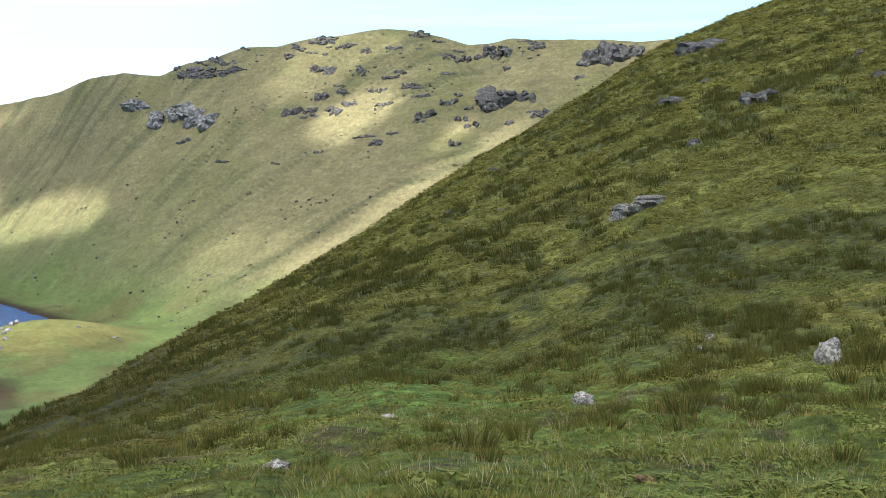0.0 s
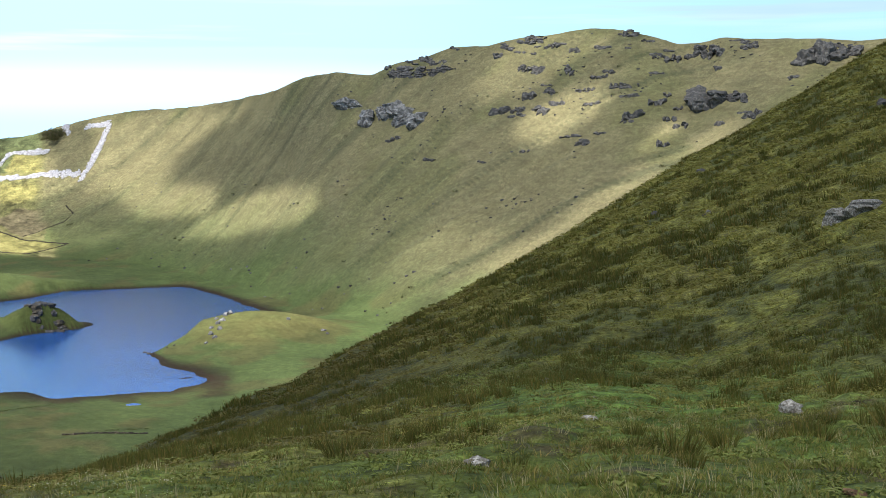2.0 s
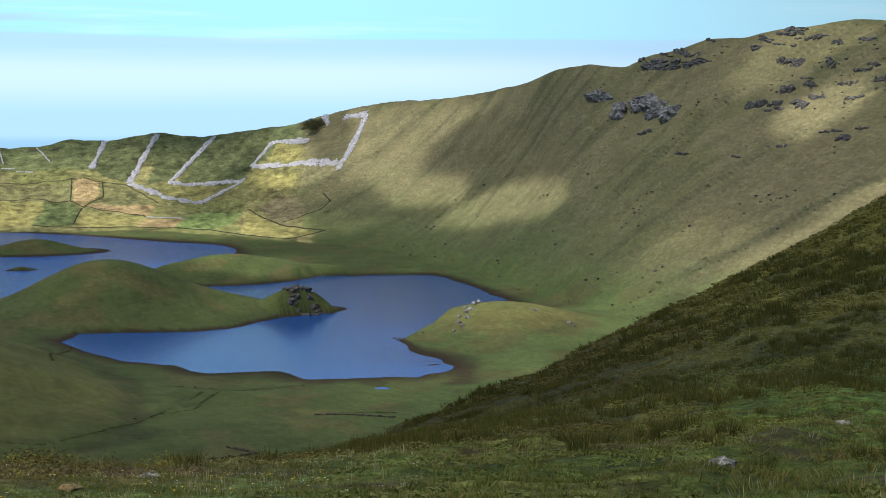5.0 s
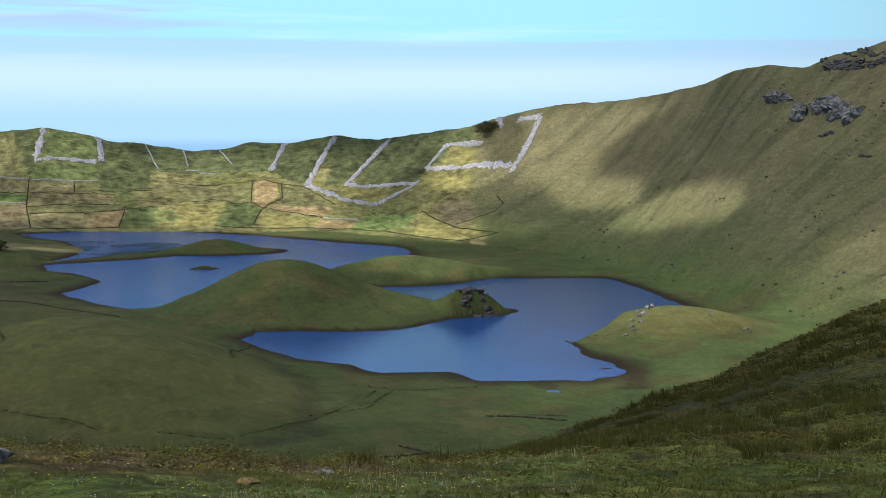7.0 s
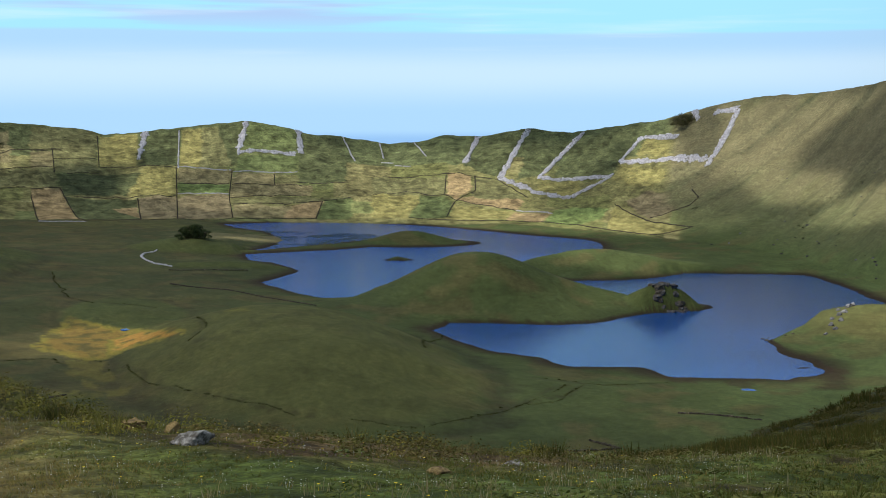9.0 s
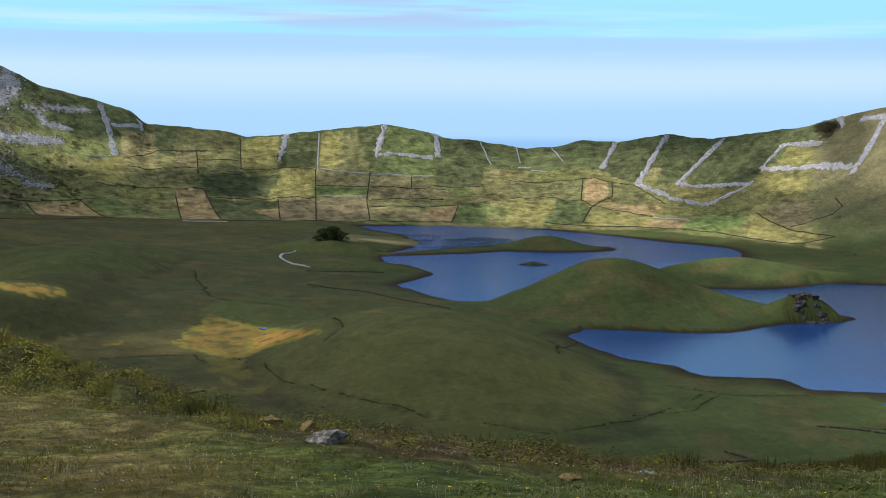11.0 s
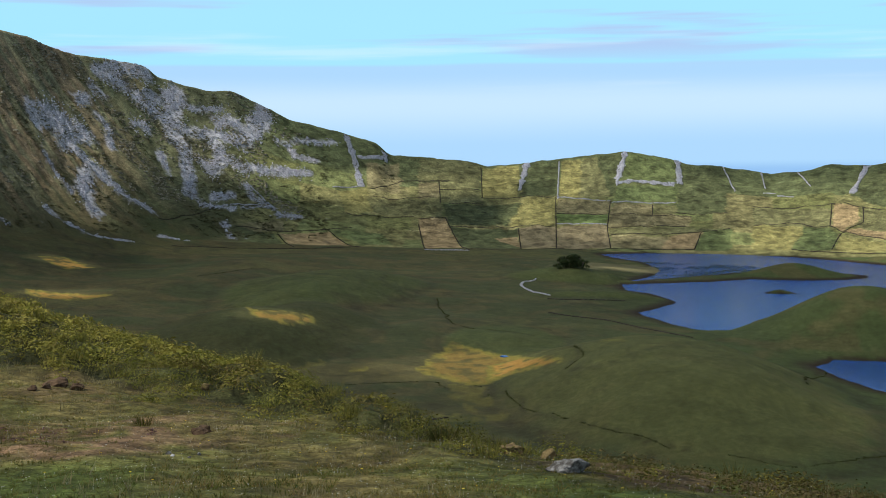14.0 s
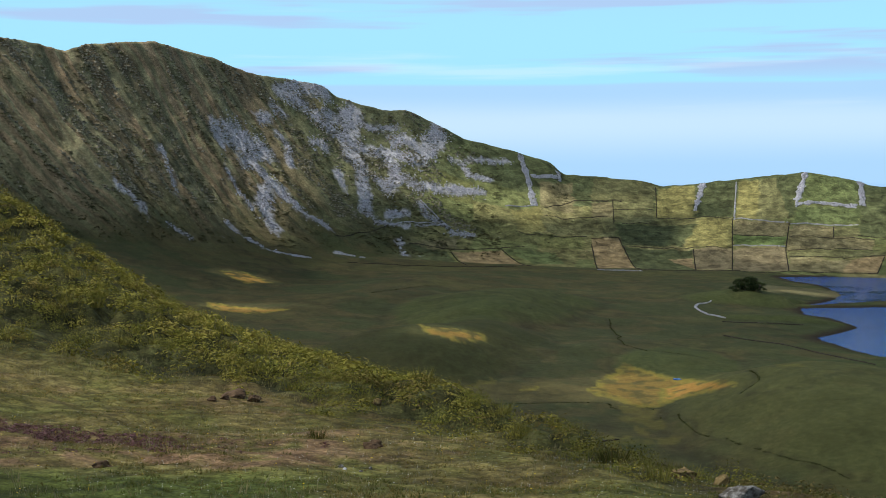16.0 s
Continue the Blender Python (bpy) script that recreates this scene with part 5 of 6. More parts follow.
# the rocky head of the peninsula
rng = np.random.default_rng(57)
for i in range(30):
    a, r = rng.uniform(0, 2 * math.pi), 13 * math.sqrt(rng.uniform(0, 1))
    x, y = -417 + 1.15 * r * math.cos(a), 896 + 0.8 * r * math.sin(a)
    w, h = rng.uniform(4, 9), rng.uniform(2.2, 4.0)
    put_rock("shore_rock", x, y, w, h, LAVA if i % 3 else DARK_STONE, "dark lava ledge sunk in a grassy knoll by the lake", "rock", "rocks by the lake", 2, 0.5, 1, None, 0.38)
POINT = [(-274, 860, 3.2, 2.4), (-273, 849, 3.6, 2.4), (-275, 844, 3.0, 2.0), (-271, 836, 3.6, 2.2), (-274, 829, 3.0, 1.8), (-270, 824, 3.4, 1.8), (-273, 815, 3.2, 1.6), (-277, 838, 2.6, 1.5), (-278, 853, 2.6, 1.6),
         (-272, 864, 3.0, 2.2), (-232, 861, 2.6, 2.0), (-208, 858, 3.0, 1.4), (-204, 852, 2.4, 1.2)]
SPIT = [(-313, 813, 3.4, 1.8), (-311, 819, 2.6, 1.5), (-308, 808, 3.0, 1.4), (-316, 816, 2.2, 1.2), (-303, 804, 2.4, 1.1), (-298, 813, 2.0, 1.0), (-294, 816, 2.2, 1.0)]
for x, y, w, h in POINT:
    put_rock("shore_rock", x, y, 1.35 * w, 1.5 * h, PALE_LAVA, "weathered brown rock on a grassy point by the lake", "rock", "rocks by the lake", 2, 0.5, 1, None, 0.3)
for x, y, w, h in SPIT:
    put_rock("shore_rock", x, y, w, h, DARK_STONE, "dark wet rock at the tip of a grassy point", "rock", "rocks by the lake", 2, 0.5, 1, None, 0.2)

# stones, as rough little blocks for walls and scree
BLOCKS = []
for seed in range(6):
    rng = np.random.default_rng(seed)
    bv = np.array([(a, b, c) for a in (-0.5, 0.5) for b in (-0.5, 0.5) for c in (-0.5, 0.5)]) * rng.uniform(0.75, 1.15, (8, 3))
    bf = np.array([(0, 1, 3, 2), (4, 6, 7, 5), (0, 4, 5, 1), (2, 3, 7, 6), (0, 2, 6, 4), (1, 5, 7, 3)])
    BLOCKS.append((bv, bf))


def laid_stones(points, width, size, per_m, high):
    """Stones heaped along a line over the ground."""
    p = np.array(points, float)
    place = []
    for a, b in zip(p[:-1], p[1:]):
        run = np.hypot(*(b - a))
        n = max(3, int(run * per_m))
        s = RNG.uniform(0, 1, n)
        side = np.array([-(b - a)[1], (b - a)[0]]) / run
        ragged = width * (0.75 + 0.5 * rough(s * run / 9, s * 0 + a[0], 2, 3))
        q = a + (b - a) * s[:, None] + side * (RNG.uniform(-0.5, 0.5, n) * ragged)[:, None]
        place.append(q)
    q = np.concatenate(place)
    z = height(q[:, 0], q[:, 1]) + RNG.uniform(0.0, high, len(q))
    sizes = size * RNG.uniform(0.55, 1.35, (len(q), 1)) * RNG.uniform(0.8, 1.25, (len(q), 3))
    return scattered(BLOCKS, np.column_stack([q, z]), sizes, RNG.uniform(0, 6.3, len(q)))


def stone_wall(points, width, size, per_m, high, mat, label, category, group):
    v, f = laid_stones(points, width, size, per_m, high)
    o = np.array([*points[0], float(height(np.array([points[0][0]]), np.array([points[0][1]]))[0])])
    ob = new("stone_wall", soup("stone_wall", v - o, f, mat))
    ob.location = o
    return tagged(ob, label, category, group)


BROAD = [((-662, 1620), (-661, 1581), (-665, 1544), (-665, 1537)), ((-671, 1551), (-739, 1589), (-823, 1618)), ((-823, 1618), (-818, 1658), (-807, 1662), (-748, 1634)),
         ((-934, 1720), (-943, 1669), (-941, 1607)), ((-941, 1607), (-868, 1598), (-820, 1587), (-844, 1568), (-857, 1547), (-927, 1564), (-997, 1600)),
         ((-1029, 1725), (-1020, 1675), (-1000, 1601)), ((-1109, 1713), (-1082, 1637))]
BROAD += [((-1432, 1560), (-1412, 1528), (-1387, 1491)), ((-1387, 1491), (-1363, 1520), (-1322, 1545)), ((-1367, 1605), (-1319, 1554)), ((-742, 1670), (-726, 1645)),
          ((-663, 1623), (-700, 1640)), ((-1544, 1457), (-1492, 1393)), ((-1733, 1249), (-1678, 1225), (-1624, 1196)), ((-1685, 1236), (-1673, 1281), (-1690, 1290))]
for line in BROAD:
    stone_wall(line, 9.0, 1.6, 6.5, 1.0, WALL_STONE, "broad tumbled wall of pale grey stones up the slope", "stone wall", "broad walls on the slope")
NARROW = [((-1205, 1684), (-1156, 1646)), ((-1256, 1664), (-1214, 1619)), ((-1305, 1637), (-1242, 1585)), ((-1507, 1491), (-1433, 1414))]
stone_wall(((-173, 852), (-175, 864), (-163, 867)), 0.7, 0.8, 2.2, 0.5, RIB_STONE, "corner of a low ruined stone pen below the hill", "stone wall", "walls on the floor")
PALE_CURVE = ((-998, 954), (-990, 928), (-971, 907), (-939, 886), (-907, 870), (-889, 867))
stone_wall(PALE_CURVE, 1.5, 0.9, 3.0, 0.6, WALL_STONE, "short curved wall of grey stones on the crater floor", "stone wall", "walls on the floor")
for line in NARROW:
    stone_wall(line, 1.5, 1.1, 2.4, 0.7, WALL_STONE, "narrow wall of pale grey stones", "stone wall", "narrow pale walls")
DARK_WALLS = [((-1602, 1287), (-1578, 1326)),
    ((-1586, 1314), (-1531, 1271)),
    ((-1565, 1299), (-1535, 1350)),
    ((-1586, 1399), (-1517, 1340)),
    ((-1515, 1336), (-1439, 1419)),
    ((-1523, 1280), (-1497, 1324)),
    ((-1463, 1229), (-1369, 1348)),
    ((-1397, 1301), (-1334, 1247)),
    ((-1510, 1213), (-1493, 1249)),
    ((-1494, 1249), (-1343, 1163)),
    ((-1497, 1202), (-1378, 1120)),
    ((-1439, 1416), (-1294, 1274)),
    ((-1399, 1379), (-1337, 1421)),
    ((-1361, 1450), (-1308, 1387), (-1255, 1337)),
    ((-1305, 1478), (-1282, 1452)),
    ((-1331, 1418), (-1236, 1481)),
    ((-1307, 1387), (-1213, 1450)),
    ((-1287, 1372), (-1229, 1410)),
    ((-1227, 1408), (-1188, 1444), (-1162, 1473)),
    ((-1188, 1444), (-1161, 1397)),
    ((-1350, 1171), (-1254, 1336), (-1160, 1396)),
    ((-1260, 1476), (-1204, 1519))]
DARK_WALLS += [((-1076, 1608), (-1001, 1596), (-921, 1543)),
    ((-1042, 1602), (-1013, 1559), (-1018, 1520)),
    ((-1090, 1601), (-1045, 1531), (-1013, 1517)),
    ((-1016, 1521), (-912, 1500)),
    ((-1146, 1501), (-1110, 1530), (-1041, 1531)),
    ((-1017, 1515), (-995, 1462)),
    ((-1045, 1448), (-851, 1466), (-798, 1457), (-745, 1429)),
    ((-667, 1497), (-648, 1474), (-652, 1458), (-698, 1448)),
    ((-773, 1505), (-683, 1430), (-622, 1399), (-663, 1390), (-745, 1429)),
    ((-1188, 1557), (-1077, 1605)),
    ((-1595, 847), (-1610, 911), (-1621, 946)),
    ((-1492, 810), (-1446, 1061)),
    ((-1576, 951), (-1554, 1005), (-1529, 1109)),
    ((-1613, 1203), (-1618, 1265), (-1579, 1330)),
    ((-1596, 1197), (-1548, 1282)),
    ((-1570, 1124), (-1520, 1212))]
DARK_WALLS += [((-1547, 1000), (-1478, 980)),
    ((-1531, 1073), (-1446, 1061))]
LOW_WALLS = [((-1380, 1119), (-1339, 1159)),
    ((-1434, 1417), (-1361, 1450)),
    ((-1374, 1354), (-1316, 1394)),
    ((-1355, 1447), (-1283, 1503)),
    ((-912, 1500), (-857, 1497)),
    ((-1184, 1606), (-1160, 1611)),
    ((-1209, 1606), (-1193, 1614)),
    ((-1621, 946), (-1613, 1035)),
    ((-1636, 1153), (-1621, 1201)),
    ((-1663, 1023), (-1614, 1031))]
DARK_WALLS += [((-277, 452), (-269, 463), (-248, 490), (-266, 496)), ((-257, 566), (-239, 568), (-219, 571)), ((-795, 773), (-725, 776), (-667, 763), (-623, 750)),
               ((-871, 846), (-833, 878), (-824, 897)), ((-562, 429), (-526, 427), (-524, 439))]
for line in LOW_WALLS:
    stone_wall(line, 1.6, 1.2, 2.6, 0.6, WALL_STONE, "low pale stone wall between fields", "stone wall", "low pale walls")
for line in DARK_WALLS:
    close = abs(line[0][0]) < 600 and line[0][1] < 700
    stone_wall(line, 0.7 if close else 0.7, 0.7 if close else 0.85, 3.5 if close else 2.6, 0.4, DARK_STONE,
               "low dark dry-stone wall between fields", "stone wall", "dark field walls")

def build_scree():
    vs, fs, base = [], [], 0
    for wide, *line in SCREE:
        for a, b in zip(line[:-1], line[1:]):
            a, b = np.array(a, float), np.array(b, float)
            run = np.hypot(*(b - a))
            n = int(run * wide * 1.35)
            q = a + (b - a) * RNG.uniform(-0.08, 1.08, (n, 1))
            az = math.atan2(-a[0], a[1])
            u, w = RNG.normal(0, 0.42, n) * wide, RNG.normal(0, 0.5, n) * wide * 1.5
            px, py = q[:, 0] + u * math.cos(az) - w * math.sin(az), q[:, 1] + u * math.sin(az) + w * math.cos(az)
            ok = rough(px / 20, py / 20, 3, 301) + 0.8 * rough(px / 6, py / 6, 2, 303) > -0.15
            px, py = px[ok], py[ok]
            n = len(px)
            sizes = 1.25 * RNG.uniform(0.4, 1.5, (n, 1)) * RNG.uniform(0.7, 1.3, (n, 3))
            v, f = scattered(BLOCKS, np.column_stack([px, py, height(px, py) + 0.3]), sizes, RNG.uniform(0, 6.3, n))
            vs.append(v), fs.append(f + base)
            base += len(v)
    ob = new("scree", soup("scree", np.concatenate(vs), np.concatenate(fs), WALL_STONE))
    tagged(ob, "pale grey loose stones spread down a steep slope", "scree", kind="stuff")


build_scree()


# ---- trees and bushes ----
def leaf_ball(n, seed, size=0.2, flat=0.8, loose=1.0):
    """Leaves spread through a rounded clump of radius 1, sitting on its base; loose: how far they stand off its skin."""
    rng = np.random.default_rng(seed)
    d = rng.normal(size=(n, 3))
    d /= np.linalg.norm(d, axis=1)[:, None]
    d[:, 2] = np.abs(d[:, 2])
    c = d * rng.uniform(0.55, 1.05, (n, 1)) * np.array([1, 1, flat])
    a = np.cross(d, rng.normal(size=(n, 3))) + 0.45 * loose * rng.normal(size=(n, 3))
    a /= np.linalg.norm(a, axis=1)[:, None]
    b = np.cross(a, d) + 0.3 * loose * rng.normal(size=(n, 3))
    b /= np.linalg.norm(b, axis=1)[:, None] + 1e-9
    s = size * rng.uniform(0.6, 1.4, (n, 1))
    v = np.stack([c - a * s, c + b * s * 0.8, c + a * s], 1).reshape(-1, 3)
    f = np.arange(n * 3).reshape(n, 3)
    return v, f


def tube(a, b, ra, rb, n=7):
    a, b = np.array(a, float), np.array(b, float)
    w = (b - a) / np.linalg.norm(b - a)
    u = np.cross(w, (0.3, 0.9, 0.1))
    u /= np.linalg.norm(u)
    v = np.cross(w, u)
    k = np.arange(n) * 2 * math.pi / n
    ring = np.cos(k)[:, None] * u + np.sin(k)[:, None] * v
    vs = np.concatenate([a + ring * ra, b + ring * rb])
    f = np.array([(i, (i + 1) % n, n + (i + 1) % n, n + i) for i in range(n)])
    return vs, f


def tree(x, y, w, h, label, stems, seed, leaf=TREE_LEAF):
    """A low dome of foliage on several leaning stems, each stem and each mass of leaves a part."""
    rng = np.random.default_rng(seed)
    z = float(height(np.array([x]), np.array([y]))[0])
    base = new("tree")
    base.matrix_world = pose(x, y, z - 0.4, 0, 0, math.degrees(math.atan2(-x, y)))
    for i in range(stems):
        ox = (i - (stems - 1) / 2) / stems * w * 0.85
        oy = rng.uniform(-0.2, 0.2) * w
        rise = h * math.sqrt(max(0.15, 1 - (2 * ox / w) ** 2)) * rng.uniform(0.85, 1.05)
        vs, fs, k = [], [], 0
        for p, q, ra, rb in (((ox * 0.8, oy * 0.7, 0), (ox, oy, rise * 0.55), 0.04 * h, 0.025 * h), ((ox, oy, rise * 0.5), (ox + w * 0.06, oy, rise * 0.85), 0.025 * h, 0.01 * h),
                             ((ox, oy, rise * 0.45), (ox - w * 0.07, oy, rise * 0.8), 0.022 * h, 0.01 * h)):
            v, f = tube(p, q, ra, rb)
            vs.append(v), fs.append(f + k)
            k += len(v)
        new("trunk", soup("trunk", np.concatenate(vs), np.concatenate(fs), BARK)).parent = base
        lv, lf, m = [], [], 0
        for j in range(9):
            v, f = leaf_ball(150, seed * 50 + i * 9 + j, 0.17, 0.9)
            r = rise * rng.uniform(0.24, 0.36)
            v = v * r + np.array([ox + rng.uniform(-1, 1) * w * 0.13, oy + rng.uniform(-1, 1) * w * 0.16, rise * (0.02 + 0.68 * j / 8)])
            lv.append(v), lf.append(f + m)
            m += len(v)
        new("crown", soup("crown", np.concatenate(lv), np.concatenate(lf), leaf)).parent = base
    return tagged(base, label, "tree")


tree(-1001, 1007, 36, 16, "dark rounded clump of low trees on a grassy mound", 6, 3)
tree(-744, 1648, 44, 17, "broad wind-shaped green tree below the crater rim", 5, 5, SCRUB)


def wall_stones():
    """Small dark rocks strewn over the upper crater walls, along the ribs."""
    n = 26000
    az = np.concatenate([RNG.uniform(-9, 13, 2500), RNG.uniform(56, 77, n - 2500)])
    lo, hi = np.interp(az, WALL[0], WALL[1]), np.interp(az, WALL[0], WALL[3])
    d = lo + (hi - lo) * RNG.uniform(0.2, 1.0, n) ** 0.7
    x, y = -np.sin(np.radians(az)) * d, np.cos(np.radians(az)) * d
    ribs = rough(along(d, az, x, y) / 15, d / 60, 3, 313)
    ok = np.where(az < 20, rough(x / 30, y / 30, 3, 311), ribs + 0.5 * rough(x / 30, y / 30, 2, 315)) > RNG.uniform(0.1, 1.0, n)
    x, y, az = x[ok], y[ok], az[ok]
    s = np.where(az < 20, 0.6, 1.0)[:, None] * RNG.uniform(0.6, 2.6, (len(x), 1)) * RNG.uniform(0.6, 1.5, (len(x), 3)) * np.array([1.5, 1.2, 0.7])
    for mat, at, label in ((LAVA, az < 20, "small dark lava rocks strewn over the grass slope"), (RIB_STONE, az > 20, "brown and grey rocks along the ribs of the steep wall")):
        v, f = scattered(BLOCKS, np.column_stack([x, y, height(x, y)])[at], s[at], RNG.uniform(0, 6.3, at.sum()))
        tagged(new("lava_rubble", soup("lava_rubble", v, f, mat)), label, "rubble", kind="stuff")


wall_stones()


def foot_stones():
    """Loose boulders that have rolled down to the foot of the grass slope."""
    az = RNG.uniform(5, 24, 190)
    lo, hi = np.interp(az, WALL[0], WALL[1]), np.interp(az, WALL[0], WALL[3])
    d = lo + (hi - lo) * (RNG.uniform(-0.12, 0.75, len(az)) * RNG.uniform(0.3, 1, len(az)))
    x, y = -np.sin(np.radians(az)) * d, np.cos(np.radians(az)) * d
    ok = (lake_edge(x, y) < -8) & (rough(x / 60, y / 60, 2, 317) > RNG.uniform(-0.8, 0.5, len(az)))
    x, y = x[ok], y[ok]
    s = RNG.uniform(0.6, 1.9, (len(x), 1)) * RNG.uniform(0.7, 1.3, (len(x), 3)) * np.array([1.2, 1.2, 0.8])
    pale = RNG.uniform(0, 1, len(x)) < 0.45
    for mat, at, label in ((PALE_LAVA, pale, "pale grey boulders strewn at the foot of the grass slope"), (LAVA, ~pale, "dark boulders strewn at the foot of the grass slope")):
        v, f = scattered(BLOCKS, np.column_stack([x, y, height(x, y) + 0.2])[at], s[at], RNG.uniform(0, 6.3, at.sum()))
        tagged(new("boulders", soup("boulders", v, f, mat)), label, "boulders", kind="stuff")


foot_stones()


def wall_scrub():
    """Low dark bushes dotted over the crater walls."""
    n = 36000
    az = np.concatenate([RNG.uniform(-9, 26, 1800), RNG.uniform(24, 53, 9500), RNG.uniform(55, 77, n - 11300)])
    lo, hi = np.interp(az, WALL[0], WALL[1]), np.interp(az, WALL[0], WALL[3])
    d = lo + (hi - lo) * RNG.uniform(0.05, 0.99, n)
    x, y = -np.sin(np.radians(az)) * d, np.cos(np.radians(az)) * d
    turn = along(d, az, x, y)
    s = (d - lo) / (hi - lo)
    ok = rough(turn / 15, d / 120, 3, 321) + 0.5 * rough(x / 30, y / 30, 2, 323) > RNG.uniform(-0.3, 1.0, n)
    ok = np.where(az < 24, (rough(turn / 15, d / 130, 2, 93) + 0.3 * rough(x / 60, y / 60, 4, 81) > 0.5) & (s < 0.9), ok)
    ok &= (az < 24) | (az > 51) | (RNG.uniform(0, 1, n) < 0.25 + step(0.5, 0.9, s))
    x, y = x[ok], y[ok]
    h = RNG.uniform(0.5, 1.6, len(x)) ** 1.3 * np.where((az[ok] > 24) & (az[ok] < 52), 0.62, 1.0)
    w = h * RNG.uniform(0.9, 2.4, len(x))
    v, f = scattered([leaf_ball(13, 330 + k, 0.5, 0.6) for k in range(4)], np.column_stack([x, y, height(x, y) - 0.1]), np.stack([w, w, h], -1), RNG.uniform(0, 6.3, len(x)))
    tagged(new("wall_scrub", soup("wall_scrub", v, f, SCRUB)), "low dark scrub dotted over the steep crater walls", "scrub", kind="stuff")


wall_scrub()

# ---- rushes, grass and shrubs ----
def blades(n, seed, spread=0.35, width=0.035, lean=0.35):
    """A tuft of thin upright blades, one unit high."""
    rng = np.random.default_rng(seed)
    k = rng.uniform(0, 6.3, n)
    r = spread * np.sqrt(rng.uniform(0, 1, n))
    foot = np.stack([r * np.cos(k), r * np.sin(k), np.full(n, -0.08)], -1)
    h = rng.uniform(0.5, 1.05, n)
    tip = foot + np.stack([np.cos(k) * lean * rng.uniform(0.2, 1.2, n) + rng.normal(0, 0.1, n), np.sin(k) * lean * rng.uniform(0.2, 1.2, n) + rng.normal(0, 0.1, n), h], -1)
    t = rng.uniform(0, 6.3, n)
    side = np.stack([np.cos(t), np.sin(t), np.zeros(n)], -1) * width
    midp = foot * 0.5 + tip * 0.5 + np.array([0, 0, 0.08])
    v = np.stack([foot - side, foot + side, midp + side * 0.8, tip, midp - side * 0.8], 1).reshape(-1, 3)
    i = np.arange(n)[:, None] * 5
    f = np.concatenate([i + np.array([0, 1, 2]), i + np.array([0, 2, 4]), i + np.array([4, 2, 3])])
    return v, f


def spears(n, seed, spread=0.5, width=0.07, lean=0.3):
    """The same with one triangle a blade, for far tufts."""
    v, f = blades(n, seed, spread, width, lean)
    v = v.reshape(n, 5, 3)[:, [0, 1, 3]].reshape(-1, 3)
    return v, np.arange(n * 3).reshape(n, 3)


def fan_places(n, t0, t1, d0, d1, power=1.0):
    """Random places in a slice of the plan round the eye."""
    az = np.radians(RNG.uniform(t0, t1, n))
    d = np.sqrt(RNG.uniform(0, 1, n) ** power * (d1 * d1 - d0 * d0) + d0 * d0)
    return -np.sin(az) * d, np.cos(az) * d, d, np.degrees(az)


def stuff(name, protos, x, y, sizes, mat, label, category, lift=0.0, tilt=0.1):
    z = height(x, y) + lift
    v, f = scattered(protos, np.column_stack([x, y, z]), sizes, RNG.uniform(0, 6.3, len(x)), tilt)
    ob = new(name, soup(name, v, f, mat))
    return tagged(ob, label, category, kind="stuff")


def tufts_near():
    made = []
    for k in range(4):
        v, f = blades(110, 40 + k, 0.42, 0.014, 0.4)
        made.append(soup("rush_tussock", v, f, RUSH))
    rows = [(-0.5, 19.7, 0.3), (-1.8, 18.6, 0.32), (-0.2, 25.4, 0.38), (0.6, 17.9, 0.34), (2.3, 35.7, 0.42), (3.6, 39.6, 0.48), (4.0, 29.0, 0.46), (4.7, 28.0, 0.4),
            (6.0, 30.8, 0.6), (6.7, 30.2, 0.42), (6.9, 27.7, 0.52), (3.0, 25.7, 0.4), (8.8, 27.7, 0.66), (5.3, 17.6, 0.38), (11.3, 35.9, 0.9), (11.9, 36.4, 0.85), (10.7, 35.4, 0.7)]
    rows += [(8.1, 29.9, 0.5), (11.9, 46.7, 0.6), (0.3, 40.1, 0.28), (-3.0, 37.0, 0.34), (-3.8, 38.9, 0.3), (-5.0, 40.2, 0.3), (-3.5, 27.2, 0.28), (-6.1, 26.1, 0.32), (-6.5, 26.4, 0.26),
             (-7.1, 25.3, 0.24), (-1.2, 27.5, 0.32), (8.2, 45.4, 0.5), (6.5, 33.7, 0.46), (6.0, 45.4, 0.5), (11.4, 48.5, 0.6)]
    rows += [(16.2, 58.0, 0.6), (18.0, 59.0, 0.8), (21.7, 66.9, 0.8), (8.4, 51.6, 0.45), (4.6, 55.4, 0.45), (2.7, 56.0, 0.42), (9.5, 43.9, 0.5), (-11.9, 20.9, 0.42), (-12.1, 20.7, 0.36), (-19.2, 15.9, 0.5),
             (-10.1, 21.8, 0.22), (-23.8, 12.2, 0.3), (7.4, 28.3, 0.5), (7.2, 30.0, 0.45), (5.6, 29.5, 0.42)]
    for i, (x, y, h) in enumerate(rows):
        z = float(height(np.array([x]), np.array([y]))[0])
        ob = new("rush_tussock", made[i % 4])
        ob.matrix_world = pose(x, y, z - 0.02, 0, 0, 77 * i) @ Matrix.Diagonal((h * 1.05, h * 1.05, h, 1))
        tagged(ob, "dark green tussock of rushes with brown tips in the meadow" if h < 0.6 else "tall dark green clump of rushes beside a stone", "rush tussock", "rush tussocks")


tufts_near()


